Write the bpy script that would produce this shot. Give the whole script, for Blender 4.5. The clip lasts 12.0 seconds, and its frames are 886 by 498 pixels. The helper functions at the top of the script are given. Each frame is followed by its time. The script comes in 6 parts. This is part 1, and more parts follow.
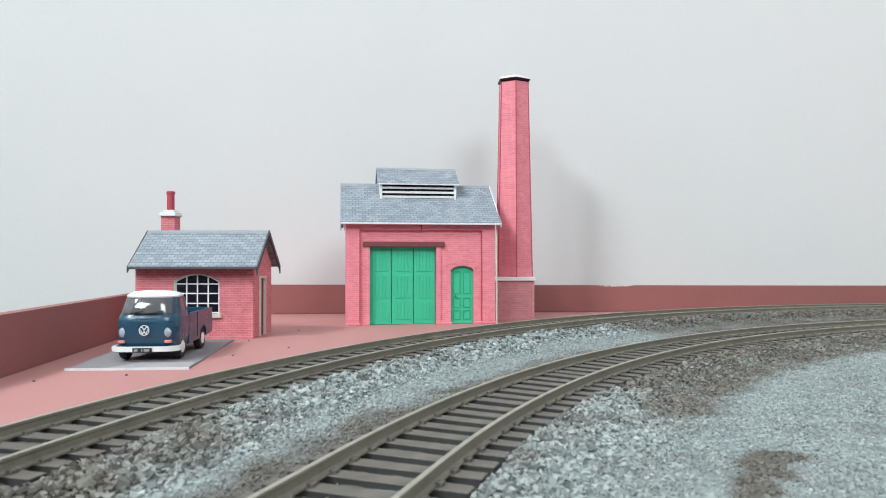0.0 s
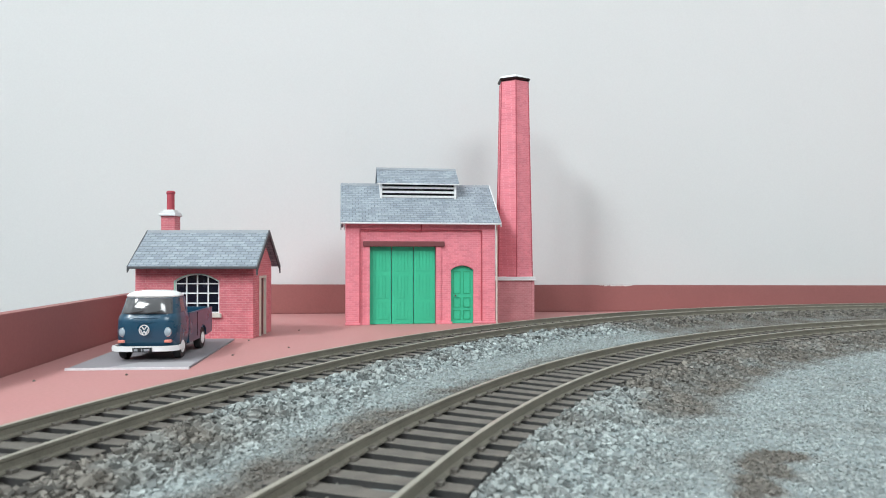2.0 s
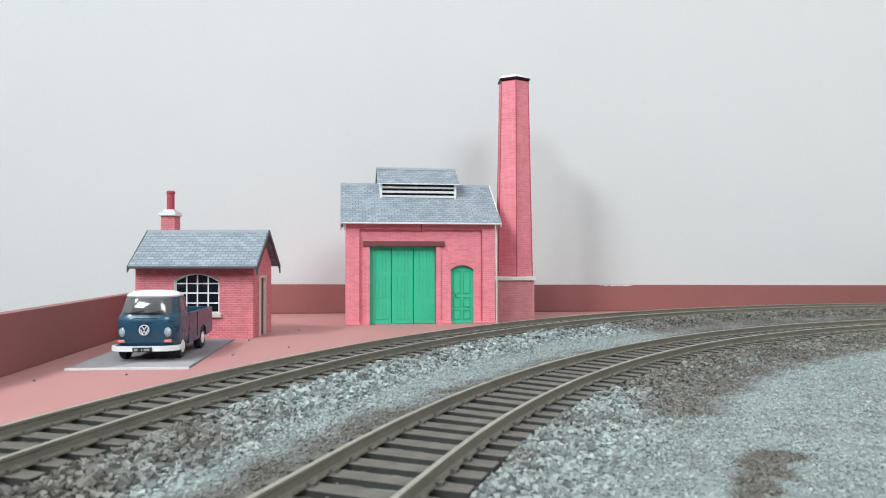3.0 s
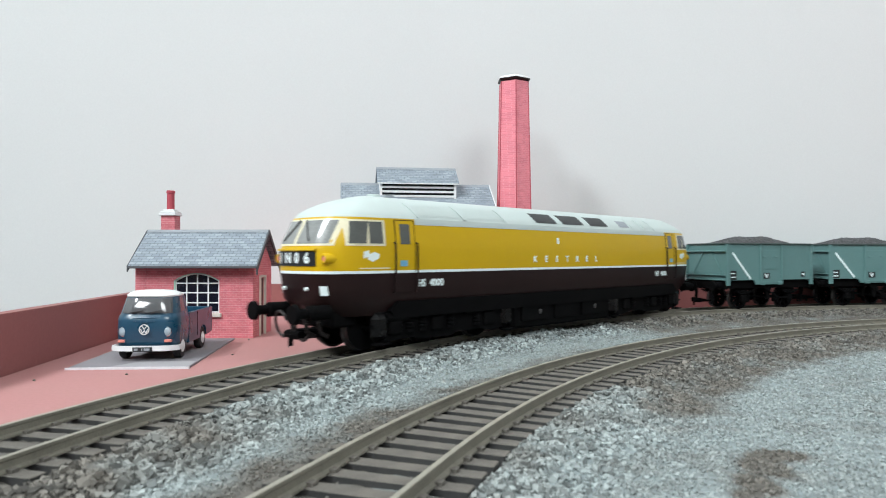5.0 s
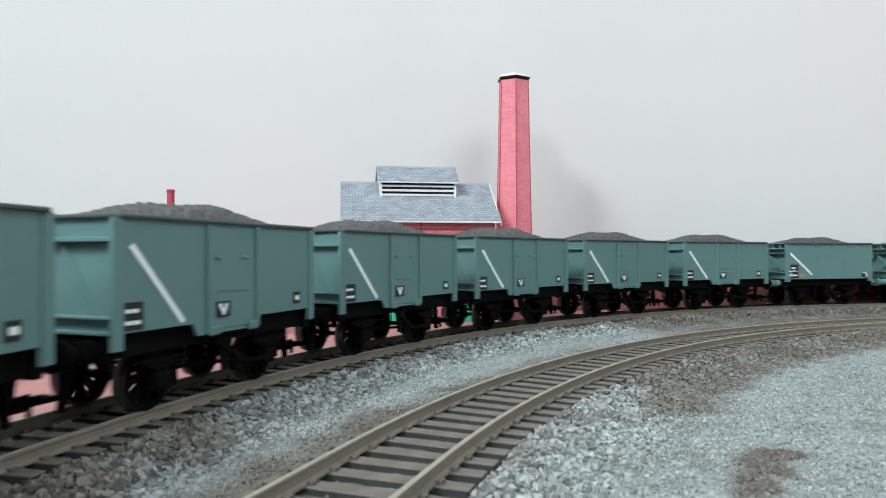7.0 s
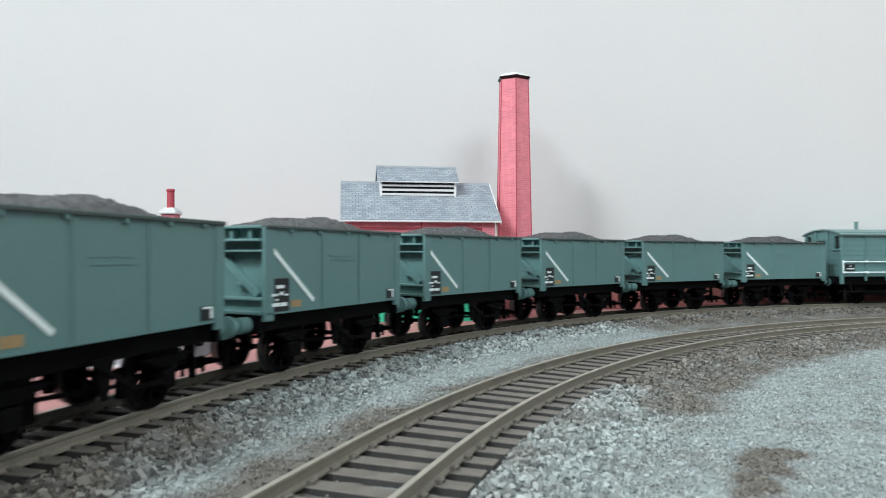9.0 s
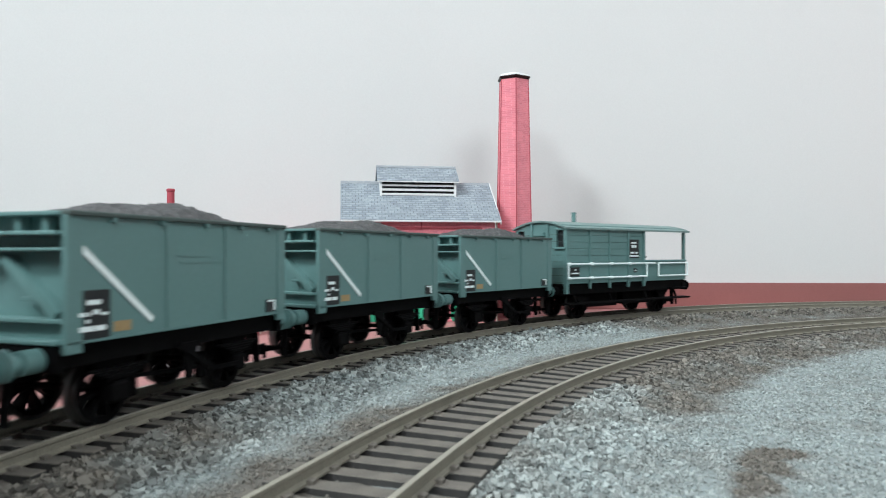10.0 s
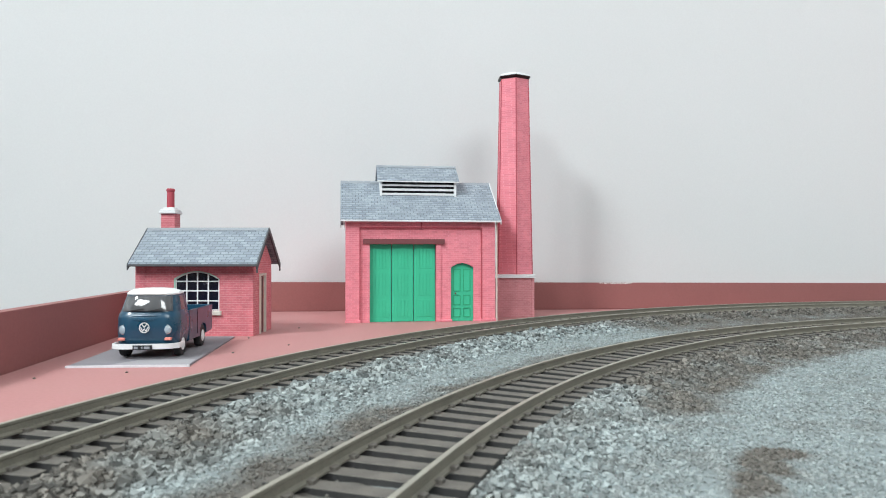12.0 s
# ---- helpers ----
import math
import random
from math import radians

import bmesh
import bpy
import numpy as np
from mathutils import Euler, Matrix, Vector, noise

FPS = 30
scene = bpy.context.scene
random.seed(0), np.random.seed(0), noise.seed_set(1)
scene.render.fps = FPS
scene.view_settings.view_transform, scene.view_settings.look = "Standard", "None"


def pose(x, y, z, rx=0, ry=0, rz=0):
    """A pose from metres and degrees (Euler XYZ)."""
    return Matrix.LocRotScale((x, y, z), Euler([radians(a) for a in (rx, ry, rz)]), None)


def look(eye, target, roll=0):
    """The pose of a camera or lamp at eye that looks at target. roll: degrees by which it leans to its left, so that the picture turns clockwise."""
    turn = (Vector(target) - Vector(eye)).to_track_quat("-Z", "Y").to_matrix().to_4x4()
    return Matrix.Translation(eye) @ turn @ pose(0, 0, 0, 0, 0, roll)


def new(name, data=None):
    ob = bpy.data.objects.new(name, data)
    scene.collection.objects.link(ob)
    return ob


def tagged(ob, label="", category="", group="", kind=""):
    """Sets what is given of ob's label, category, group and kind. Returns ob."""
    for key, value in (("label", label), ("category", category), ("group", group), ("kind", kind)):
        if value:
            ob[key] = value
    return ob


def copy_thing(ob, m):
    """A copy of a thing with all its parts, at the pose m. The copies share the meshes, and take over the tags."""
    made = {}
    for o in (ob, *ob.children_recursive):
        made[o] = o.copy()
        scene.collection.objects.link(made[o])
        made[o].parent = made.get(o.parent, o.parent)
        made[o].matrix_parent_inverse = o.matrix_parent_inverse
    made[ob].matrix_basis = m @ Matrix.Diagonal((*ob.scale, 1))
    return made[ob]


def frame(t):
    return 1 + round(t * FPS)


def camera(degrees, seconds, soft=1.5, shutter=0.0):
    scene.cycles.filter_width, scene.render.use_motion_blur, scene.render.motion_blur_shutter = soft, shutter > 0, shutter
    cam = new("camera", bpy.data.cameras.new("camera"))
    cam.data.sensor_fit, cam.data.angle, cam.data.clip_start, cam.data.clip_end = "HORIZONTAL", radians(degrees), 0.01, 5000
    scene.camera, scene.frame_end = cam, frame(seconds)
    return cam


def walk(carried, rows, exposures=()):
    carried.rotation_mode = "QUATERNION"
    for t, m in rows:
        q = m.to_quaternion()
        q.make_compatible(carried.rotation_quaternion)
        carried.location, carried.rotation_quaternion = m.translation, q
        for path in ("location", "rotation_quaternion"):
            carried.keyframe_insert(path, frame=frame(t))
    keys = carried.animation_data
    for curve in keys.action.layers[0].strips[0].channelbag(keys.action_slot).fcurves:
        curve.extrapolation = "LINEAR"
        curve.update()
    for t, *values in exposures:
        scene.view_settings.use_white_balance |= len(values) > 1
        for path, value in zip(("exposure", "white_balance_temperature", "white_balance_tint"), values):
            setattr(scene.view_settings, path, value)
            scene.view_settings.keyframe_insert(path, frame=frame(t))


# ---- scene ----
# ---- camera ----
EYE = (0.0, 0.0, 0.03618)
cam = camera(66.32, 12.0, soft=1.0, shutter=0.2)


cam.data.dof.use_dof = True
cam.data.dof.focus_distance, cam.data.dof.aperture_fstop = 0.32, 60.0


def aim(drop):
    """The camera's pose; drop: how far it has nodded, in degrees."""
    tilt = radians(0.62 - drop)
    return look(EYE, (0.0, math.cos(tilt), EYE[2] + math.sin(tilt)))


walk(cam, [(0.0, aim(0.0)), (1.0, aim(0.01)), (3.2, aim(0.035)), (5.0, aim(0.06)), (6.0, aim(0.14)),
           (7.2, aim(0.16)), (9.0, aim(0.2)), (10.5, aim(0.215)), (12.0, aim(0.22))],
     exposures=[(0.0, 0.0), (12.0, 0.0)])


# ---- light: a window on one side and a ceiling lamp, in a white room ----
def area(name, m, size_x, size_y, power, colour):
    data = bpy.data.lights.new(name, "AREA")
    data.shape, data.size, data.size_y, data.energy, data.color = "RECTANGLE", size_x, size_y, power, colour
    ob = new(name, data)
    ob.matrix_world = m
    return ob


area("ceiling_lamp_light", look((-0.67, -1.0, 1.02), (0.7, 0.38, 0.05)), 0.30, 0.36, 7.6, (0.93, 0.985, 1.0))
area("ceiling_lamp_light", look((0.72, -0.95, 1.2), (0.3, 0.38, 0.05)), 0.8, 0.55, 15.0, (0.93, 0.985, 1.0))
area("ceiling_lamp_light", look((-1.10, -0.68, 1.54), (1.9, 0.40, 0.05)), 0.42, 0.42, 42.5, (0.92, 0.985, 1.0))
area("window_light", look((-1.56, -0.55, 1.0), (0.0, 0.35, 0.05)), 0.65, 0.8, 0.6, (0.88, 0.97, 1.0))
world = bpy.data.worlds.new("world")
scene.world = world
world.use_nodes = True
world.node_tree.nodes["Background"].inputs[0].default_value = (0.8, 0.9, 1.0, 1)
world.node_tree.nodes["Background"].inputs[1].default_value = 0.6


# ---- materials ----
def socket(node, name):
    return node.inputs[name]


def mat(name, colour, rough=0.6, metal=0.0, var=0.12, scale=120.0, fine=1500.0, bump=0.15, dirt=None, dirt_amount=0.0, spec=0.5, coat=0.0):
    """Paint, plastic or card with variation at two scales and a fine relief. Scales are in cycles a metre."""
    m = bpy.data.materials.new(name)
    m.use_nodes = True
    nt = m.node_tree
    bsdf = nt.nodes["Principled BSDF"]
    co = nt.nodes.new("ShaderNodeTexCoord")
    big, small = nt.nodes.new("ShaderNodeTexNoise"), nt.nodes.new("ShaderNodeTexNoise")
    for n, s, d in ((big, scale, 4), (small, fine, 3)):
        socket(n, "Scale").default_value, socket(n, "Detail").default_value = s, d
        nt.links.new(co.outputs["Object"], socket(n, "Vector"))
    add = nt.nodes.new("ShaderNodeMath")
    add.operation = "ADD"
    nt.links.new(big.outputs["Fac"], add.inputs[0])
    nt.links.new(small.outputs["Fac"], add.inputs[1])
    ramp = nt.nodes.new("ShaderNodeMapRange")
    ramp.inputs["From Min"].default_value, ramp.inputs["From Max"].default_value = 0.65, 1.35
    nt.links.new(add.outputs[0], ramp.inputs["Value"])
    mix = nt.nodes.new("ShaderNodeMix")
    mix.data_type = "RGBA"
    mix.inputs["A"].default_value = (*[c * (1 - var) for c in colour], 1)
    mix.inputs["B"].default_value = (*[min(1, c * (1 + var)) for c in colour], 1)
    nt.links.new(ramp.outputs["Result"], mix.inputs["Factor"])
    out = mix.outputs["Result"]
    if dirt:
        fac = nt.nodes.new("ShaderNodeMapRange")
        fac.inputs["From Min"].default_value, fac.inputs["From Max"].default_value = 0.45, 0.75
        fac.inputs["To Max"].default_value = dirt_amount
        nt.links.new(big.outputs["Fac"], fac.inputs["Value"])
        mix2 = nt.nodes.new("ShaderNodeMix")
        mix2.data_type = "RGBA"
        mix2.inputs["B"].default_value = (*dirt, 1)
        nt.links.new(fac.outputs["Result"], mix2.inputs["Factor"])
        nt.links.new(out, mix2.inputs["A"])
        out = mix2.outputs["Result"]
    nt.links.new(out, bsdf.inputs["Base Color"])
    bsdf.inputs["Metallic"].default_value = metal
    bsdf.inputs["Specular IOR Level"].default_value = spec
    bsdf.inputs["Coat Weight"].default_value = coat
    rr = nt.nodes.new("ShaderNodeMapRange")
    rr.inputs["To Min"].default_value, rr.inputs["To Max"].default_value = max(0.03, rough - 0.1), min(1, rough + 0.1)
    nt.links.new(big.outputs["Fac"], rr.inputs["Value"])
    nt.links.new(rr.outputs["Result"], bsdf.inputs["Roughness"])
    if bump:
        b = nt.nodes.new("ShaderNodeBump")
        b.inputs["Strength"].default_value, b.inputs["Distance"].default_value = bump, 0.0002
        nt.links.new(small.outputs["Fac"], b.inputs["Height"])
        nt.links.new(b.outputs["Normal"], bsdf.inputs["Normal"])
    return m


def coursed(name, colour, other, mortar, length, height, joint, rough=0.75, slope=1.0, var=0.25):
    """Printed card with courses: bricks or slates of length x height mm, seen along x + y and up z (slope: length on the face for 1 of z)."""
    m = bpy.data.materials.new(name)
    m.use_nodes = True
    nt = m.node_tree
    bsdf = nt.nodes["Principled BSDF"]
    co, sep, com = (nt.nodes.new("ShaderNode" + k) for k in ("TexCoord", "SeparateXYZ", "CombineXYZ"))
    nt.links.new(co.outputs["Object"], sep.inputs[0])
    if slope == 1.0:
        add = nt.nodes.new("ShaderNodeMath")
        nt.links.new(sep.outputs["X"], add.inputs[0])
        nt.links.new(sep.outputs["Y"], add.inputs[1])
        nt.links.new(add.outputs[0], com.inputs["X"])
    else:
        nt.links.new(sep.outputs["X"], com.inputs["X"])
    mul = nt.nodes.new("ShaderNodeMath")
    mul.operation = "MULTIPLY"
    mul.inputs[1].default_value = slope
    nt.links.new(sep.outputs["Z"], mul.inputs[0])
    nt.links.new(mul.outputs[0], com.inputs["Y"])
    br = nt.nodes.new("ShaderNodeTexBrick")
    br.inputs["Scale"].default_value = 1000.0
    br.inputs["Brick Width"].default_value, br.inputs["Row Height"].default_value = length, height
    br.inputs["Mortar Size"].default_value, br.inputs["Mortar Smooth"].default_value = joint, 0.3
    br.inputs["Color1"].default_value, br.inputs["Color2"].default_value = (*colour, 1), (*other, 1)
    br.inputs["Mortar"].default_value = (*mortar, 1)
    nt.links.new(com.outputs[0], br.inputs["Vector"])
    noise_a = nt.nodes.new("ShaderNodeTexNoise")
    noise_a.inputs["Scale"].default_value, noise_a.inputs["Detail"].default_value = 160.0, 6
    nt.links.new(co.outputs["Object"], noise_a.inputs["Vector"])
    hsv = nt.nodes.new("ShaderNodeHueSaturation")
    rng = nt.nodes.new("ShaderNodeMapRange")
    rng.inputs["From Min"].default_value, rng.inputs["From Max"].default_value = 0.3, 0.7
    rng.inputs["To Min"].default_value, rng.inputs["To Max"].default_value = 1 - var, 1 + var
    nt.links.new(noise_a.outputs["Fac"], rng.inputs["Value"])
    nt.links.new(rng.outputs["Result"], hsv.inputs["Value"])
    nt.links.new(br.outputs["Color"], hsv.inputs["Color"])
    nt.links.new(hsv.outputs["Color"], bsdf.inputs["Base Color"])
    bsdf.inputs["Roughness"].default_value = rough
    bsdf.inputs["Specular IOR Level"].default_value = 0.25
    bump = nt.nodes.new("ShaderNodeBump")
    bump.invert = True
    bump.inputs["Strength"].default_value, bump.inputs["Distance"].default_value = 0.5, 0.00012
    nt.links.new(br.outputs["Fac"], bump.inputs["Height"])
    nt.links.new(bump.outputs["Normal"], bsdf.inputs["Normal"])
    return m


def stone_mat(name, pale, brown, per_island):
    """Granite chippings, brown with dirt where the mesh's tone says so."""
    m = bpy.data.materials.new(name)
    m.use_nodes = True
    nt = m.node_tree
    bsdf = nt.nodes["Principled BSDF"]
    at = nt.nodes.new("ShaderNodeAttribute")
    at.attribute_name = "tone"
    co = nt.nodes.new("ShaderNodeTexCoord")
    n1, n2 = nt.nodes.new("ShaderNodeTexNoise"), nt.nodes.new("ShaderNodeTexNoise")
    for n, s in ((n1, 90.0), (n2, 900.0)):
        n.inputs["Scale"].default_value, n.inputs["Detail"].default_value = s, 5
        nt.links.new(co.outputs["Object"], n.inputs["Vector"])
    shift = nt.nodes.new("ShaderNodeMapRange")
    shift.inputs["From Min"].default_value, shift.inputs["From Max"].default_value = 0.3, 0.7
    shift.inputs["To Min"].default_value, shift.inputs["To Max"].default_value = -0.3, 0.3
    nt.links.new(n1.outputs["Fac"], shift.inputs["Value"])
    add = nt.nodes.new("ShaderNodeMath")
    add.use_clamp = True
    nt.links.new(at.outputs["Fac"], add.inputs[0])
    nt.links.new(shift.outputs["Result"], add.inputs[1])
    mix = nt.nodes.new("ShaderNodeMix")
    mix.data_type = "RGBA"
    mix.inputs["A"].default_value, mix.inputs["B"].default_value = (*pale, 1), (*brown, 1)
    nt.links.new(add.outputs[0], mix.inputs["Factor"])
    hsv = nt.nodes.new("ShaderNodeHueSaturation")
    val = nt.nodes.new("ShaderNodeMapRange")
    val.inputs["To Min"].default_value, val.inputs["To Max"].default_value = 0.7, 1.25
    if per_island:
        geo = nt.nodes.new("ShaderNodeNewGeometry")
        nt.links.new(geo.outputs["Random Per Island"], val.inputs["Value"])
        coarse = nt.nodes.new("ShaderNodeAttribute")
        coarse.attribute_name = "coarse"
        for end, a, b in (("To Min", 0.68, 0.28), ("To Max", 1.24, 1.55)):
            span = nt.nodes.new("ShaderNodeMapRange")
            span.inputs["To Min"].default_value, span.inputs["To Max"].default_value = a, b
            nt.links.new(coarse.outputs["Fac"], span.inputs["Value"])
            nt.links.new(span.outputs["Result"], val.inputs[end])
    else:
        val.inputs["From Min"].default_value, val.inputs["From Max"].default_value = 0.25, 0.75
        nt.links.new(n2.outputs["Fac"], val.inputs["Value"])
    nt.links.new(val.outputs["Result"], hsv.inputs["Value"])
    nt.links.new(mix.outputs["Result"], hsv.inputs["Color"])
    nt.links.new(hsv.outputs["Color"], bsdf.inputs["Base Color"])
    bsdf.inputs["Roughness"].default_value = 0.8
    b = nt.nodes.new("ShaderNodeBump")
    b.inputs["Strength"].default_value, b.inputs["Distance"].default_value = 0.6, 0.0004
    nt.links.new(n2.outputs["Fac"], b.inputs["Height"])
    nt.links.new(b.outputs["Normal"], bsdf.inputs["Normal"])
    return m


M_WALL = mat("white_wall_paint", (0.655, 0.672, 0.675), 0.85, var=0.025, scale=6, fine=900, bump=0.08, spec=0.2)
M_ROOM = mat("pale_grey_room_paint", (0.56, 0.57, 0.57), 0.9, var=0.03, scale=6, fine=300)
M_BOARD = mat("red_oxide_board_paint", (0.46, 0.225, 0.22), 0.7, var=0.06, scale=35, fine=900, bump=0.1, dirt=(0.40, 0.235, 0.22), dirt_amount=0.35, spec=0.25)
# the board's red paint again, with the strips' shade put into a darker colour
M_STRIP = mat("shaded_strip_paint", (0.30, 0.118, 0.112), 0.55, var=0.07, scale=30, fine=900, bump=0.1, spec=0.3)
M_CHIP = mat("bare_white_primer", (0.8, 0.78, 0.76), 0.7)
M_RAIL = mat("weathered_rail", (0.205, 0.193, 0.158), 0.6, 0.0, var=0.2, scale=150, fine=2500, bump=0.2, spec=0.3)
M_RAILTOP = mat("worn_rail_head", (0.34, 0.325, 0.27), 0.4, 0.3, var=0.15, scale=200, fine=3000, bump=0.1)
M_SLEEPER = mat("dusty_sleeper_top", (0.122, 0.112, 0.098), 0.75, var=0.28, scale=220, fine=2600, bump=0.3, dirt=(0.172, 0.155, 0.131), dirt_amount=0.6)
# near-black sides: the shade between the sleepers is put into their colour
M_SLEEPERSHADE = mat("shaded_plastic_sleeper_side", (0.034, 0.034, 0.034), 0.65, var=0.3, scale=260, fine=2600, bump=0.2, dirt=(0.06, 0.056, 0.05), dirt_amount=0.4)
M_STONE = stone_mat("granite_ballast_chippings", (0.305, 0.346, 0.344), (0.155, 0.144, 0.126), True)
M_GROUND = stone_mat("granite_ballast_bed", (0.24, 0.285, 0.29), (0.105, 0.097, 0.085), False)
M_BRICK = coursed("printed_red_brick", (0.81, 0.262, 0.315), (0.71, 0.215, 0.265), (0.83, 0.345, 0.39), 2.9, 1.05, 0.08, var=0.06)
M_BRICKHUT = coursed("printed_red_brick_hut", (0.66, 0.20, 0.23), (0.56, 0.155, 0.185), (0.70, 0.36, 0.38), 2.7, 1.02, 0.075, var=0.1)
M_BRICKPALE = coursed("printed_pale_brick", (0.56, 0.25, 0.27), (0.50, 0.21, 0.23), (0.60, 0.33, 0.34), 2.7, 1.02, 0.07, var=0.08)
M_SLATE = coursed("printed_blue_slate", (0.335, 0.385, 0.43), (0.235, 0.275, 0.315), (0.13, 0.155, 0.185), 3.4, 1.85, 0.15, slope=1.6, var=0.08)
M_SLATEPLAIN = mat("grey_card", (0.30, 0.33, 0.36), 0.8)
M_CARDWHITE = mat("white_card", (0.74, 0.76, 0.77), 0.7, var=0.05)
M_DARKGREY = mat("dark_grey_card", (0.085, 0.09, 0.1), 0.7)
M_REDCARD = mat("red_card", (0.44, 0.065, 0.09), 0.7, var=0.08)
M_DARKRED = mat("dark_red_lintel", (0.17, 0.05, 0.055), 0.7)
M_GREEN = mat("green_painted_door", (0.05, 0.51, 0.295), 0.55, var=0.05, scale=90, spec=0.3)
M_GREENDARK = mat("green_groove", (0.02, 0.36, 0.18), 0.6)
M_MINT = mat("mint_frame", (0.38, 0.62, 0.52), 0.6)
M_WINDOWDARK = mat("dark_window_print", (0.006, 0.008, 0.018), 0.25, var=0.2, bump=0)
M_CREAM = mat("stone_cream_card", (0.62, 0.58, 0.52), 0.7)
M_SLAB = mat("grey_card_slab", (0.235, 0.225, 0.245), 0.8, var=0.08, dirt=(0.25, 0.23, 0.24), dirt_amount=0.4)
M_SLABEDGE = mat("pale_card_edge", (0.66, 0.67, 0.7), 0.8)
M_SLABLIGHT = mat("pale_grey_card", (0.36, 0.35, 0.37), 0.8, var=0.06)
M_VAN = mat("deep_blue_car_paint", (0.011, 0.062, 0.112), 0.3, var=0.04, bump=0, coat=0.25)
M_WHITE = mat("white_gloss_paint", (0.80, 0.82, 0.82), 0.3, var=0.03, bump=0)
M_CHROME = mat("chrome", (0.75, 0.76, 0.78), 0.15, 1.0, var=0.05, bump=0)
M_LENS = mat("headlamp_lens", (0.33, 0.41, 0.46), 0.12, var=0.05, bump=0)
M_ORANGE = mat("orange_indicator", (0.72, 0.25, 0.2), 0.3, bump=0)
M_TYRE = mat("black_rubber", (0.012, 0.012, 0.013), 0.7)
M_BLACK = mat("black_underframe_plastic", (0.004, 0.004, 0.0045), 0.62, var=0.3, scale=200, dirt=(0.006, 0.0058, 0.0055), dirt_amount=0.5, spec=0.04)
M_BLACKGLOSS = mat("glossy_black_bogie_plastic", (0.004, 0.004, 0.0045), 0.26, var=0.3, scale=200, spec=0.3)
M_HOSE = mat("worn_dark_hose", (0.022, 0.018, 0.018), 0.4, var=0.3, scale=300, spec=0.3)
M_BLACKPLATE = mat("black_panel", (0.008, 0.012, 0.014), 0.5, bump=0)
M_YELLOW = mat("golden_yellow_loco_paint", (0.615, 0.395, 0.004), 0.38, var=0.025, scale=60, bump=0.03, spec=0.3)
M_BROWN = mat("chocolate_brown_paint", (0.017, 0.008, 0.008), 0.38, var=0.12, scale=60, bump=0.03, spec=0.2)
M_ROOF = mat("pale_grey_roof_paint", (0.52, 0.60, 0.585), 0.45, var=0.03, scale=60, bump=0.05)
M_STRIPE = mat("white_lining", (0.82, 0.94, 0.95), 0.4, var=0.02, bump=0)
# clear glass: its pale reflections and the cab behind are painted in as grey
M_SCREENGREY = mat("reflection_grey_windscreen", (0.24, 0.255, 0.25), 0.08, var=0.18, scale=70, bump=0, spec=0.9)
M_GLASS = mat("tinted_glazing", (0.085, 0.092, 0.085), 0.06, var=0.15, scale=90, bump=0, spec=0.9)
M_SCREEN = mat("glossy_windscreen", (0.10, 0.105, 0.11), 0.08, var=0.02, scale=80, bump=0, spec=1.0)
M_ROOFGLASS = mat("dark_roof_glazing", (0.03, 0.033, 0.035), 0.5, bump=0)
M_CREAMPAINT = mat("cream_window_surround", (0.74, 0.70, 0.50), 0.4, bump=0)
M_WAGON = mat("grey_green_wagon_paint", (0.112, 0.228, 0.226), 0.5, var=0.06, scale=60, fine=1200, bump=0.05, dirt=(0.096, 0.20, 0.194), dirt_amount=0.5)
M_VANROOF = mat("pale_grey_green_roof", (0.155, 0.25, 0.245), 0.5, var=0.08, scale=60, fine=1200, bump=0.05)
M_WAGONDARK = mat("grey_wagon_rim", (0.055, 0.085, 0.08), 0.6)
M_COAL = mat("coal_load", (0.06, 0.062, 0.065), 0.6, var=0.5, scale=500, fine=2200, bump=1.0)
M_STEEL = mat("bright_wheel_tread", (0.10, 0.10, 0.10), 0.4, 0.8)
M_TAN = mat("tan_patch", (0.35, 0.25, 0.12), 0.6)
M_SKYBLUE = mat("pale_blue_plate", (0.16, 0.42, 0.62), 0.5)


# ---- mesh helpers (all in millimetres) ----
MM = 0.001


def thing(name, label, category, m=None, group="", kind=""):
    ob = new(name)
    ob.empty_display_size = 0.01
    if m is not None:
        ob.matrix_world = m
    return tagged(ob, label, category, group, kind)


def finish(bm, name, material, smooth=False):
    bmesh.ops.recalc_face_normals(bm, faces=bm.faces)
    me = bpy.data.meshes.new(name)
    bm.to_mesh(me)
    bm.free()
    me.transform(Matrix.Scale(MM, 4))
    for one in (material if isinstance(material, (list, tuple)) else [material]):
        me.materials.append(one)
    if smooth:
        me.shade_smooth()
        me.set_sharp_from_angle(angle=radians(38))
    return me


def part(name, bm, material, parent, label="", smooth=False):
    ob = new(name, finish(bm, name, material, smooth))
    ob.parent = parent
    return tagged(ob, label)


def alone(name, bm, material, label, category, kind="", smooth=False, group=""):
    return tagged(new(name, finish(bm, name, material, smooth)), label, category, group, kind)


def box(bm, x0, x1, y0, y1, z0, z1, bevel=0.0, mi=0):
    v = [bm.verts.new((x, y, z)) for x in (x0, x1) for y in (y0, y1) for z in (z0, z1)]
    f = [bm.faces.new([v[i] for i in q]) for q in ((0, 1, 3, 2), (4, 6, 7, 5), (0, 4, 5, 1), (2, 3, 7, 6), (0, 2, 6, 4), (1, 5, 7, 3))]
    for one in f:
        one.material_index = mi
    if bevel:
        edges = list({e for one in f for e in one.edges})
        bmesh.ops.bevel(bm, geom=edges, offset=bevel, segments=1, affect="EDGES", profile=0.5)
    return bm


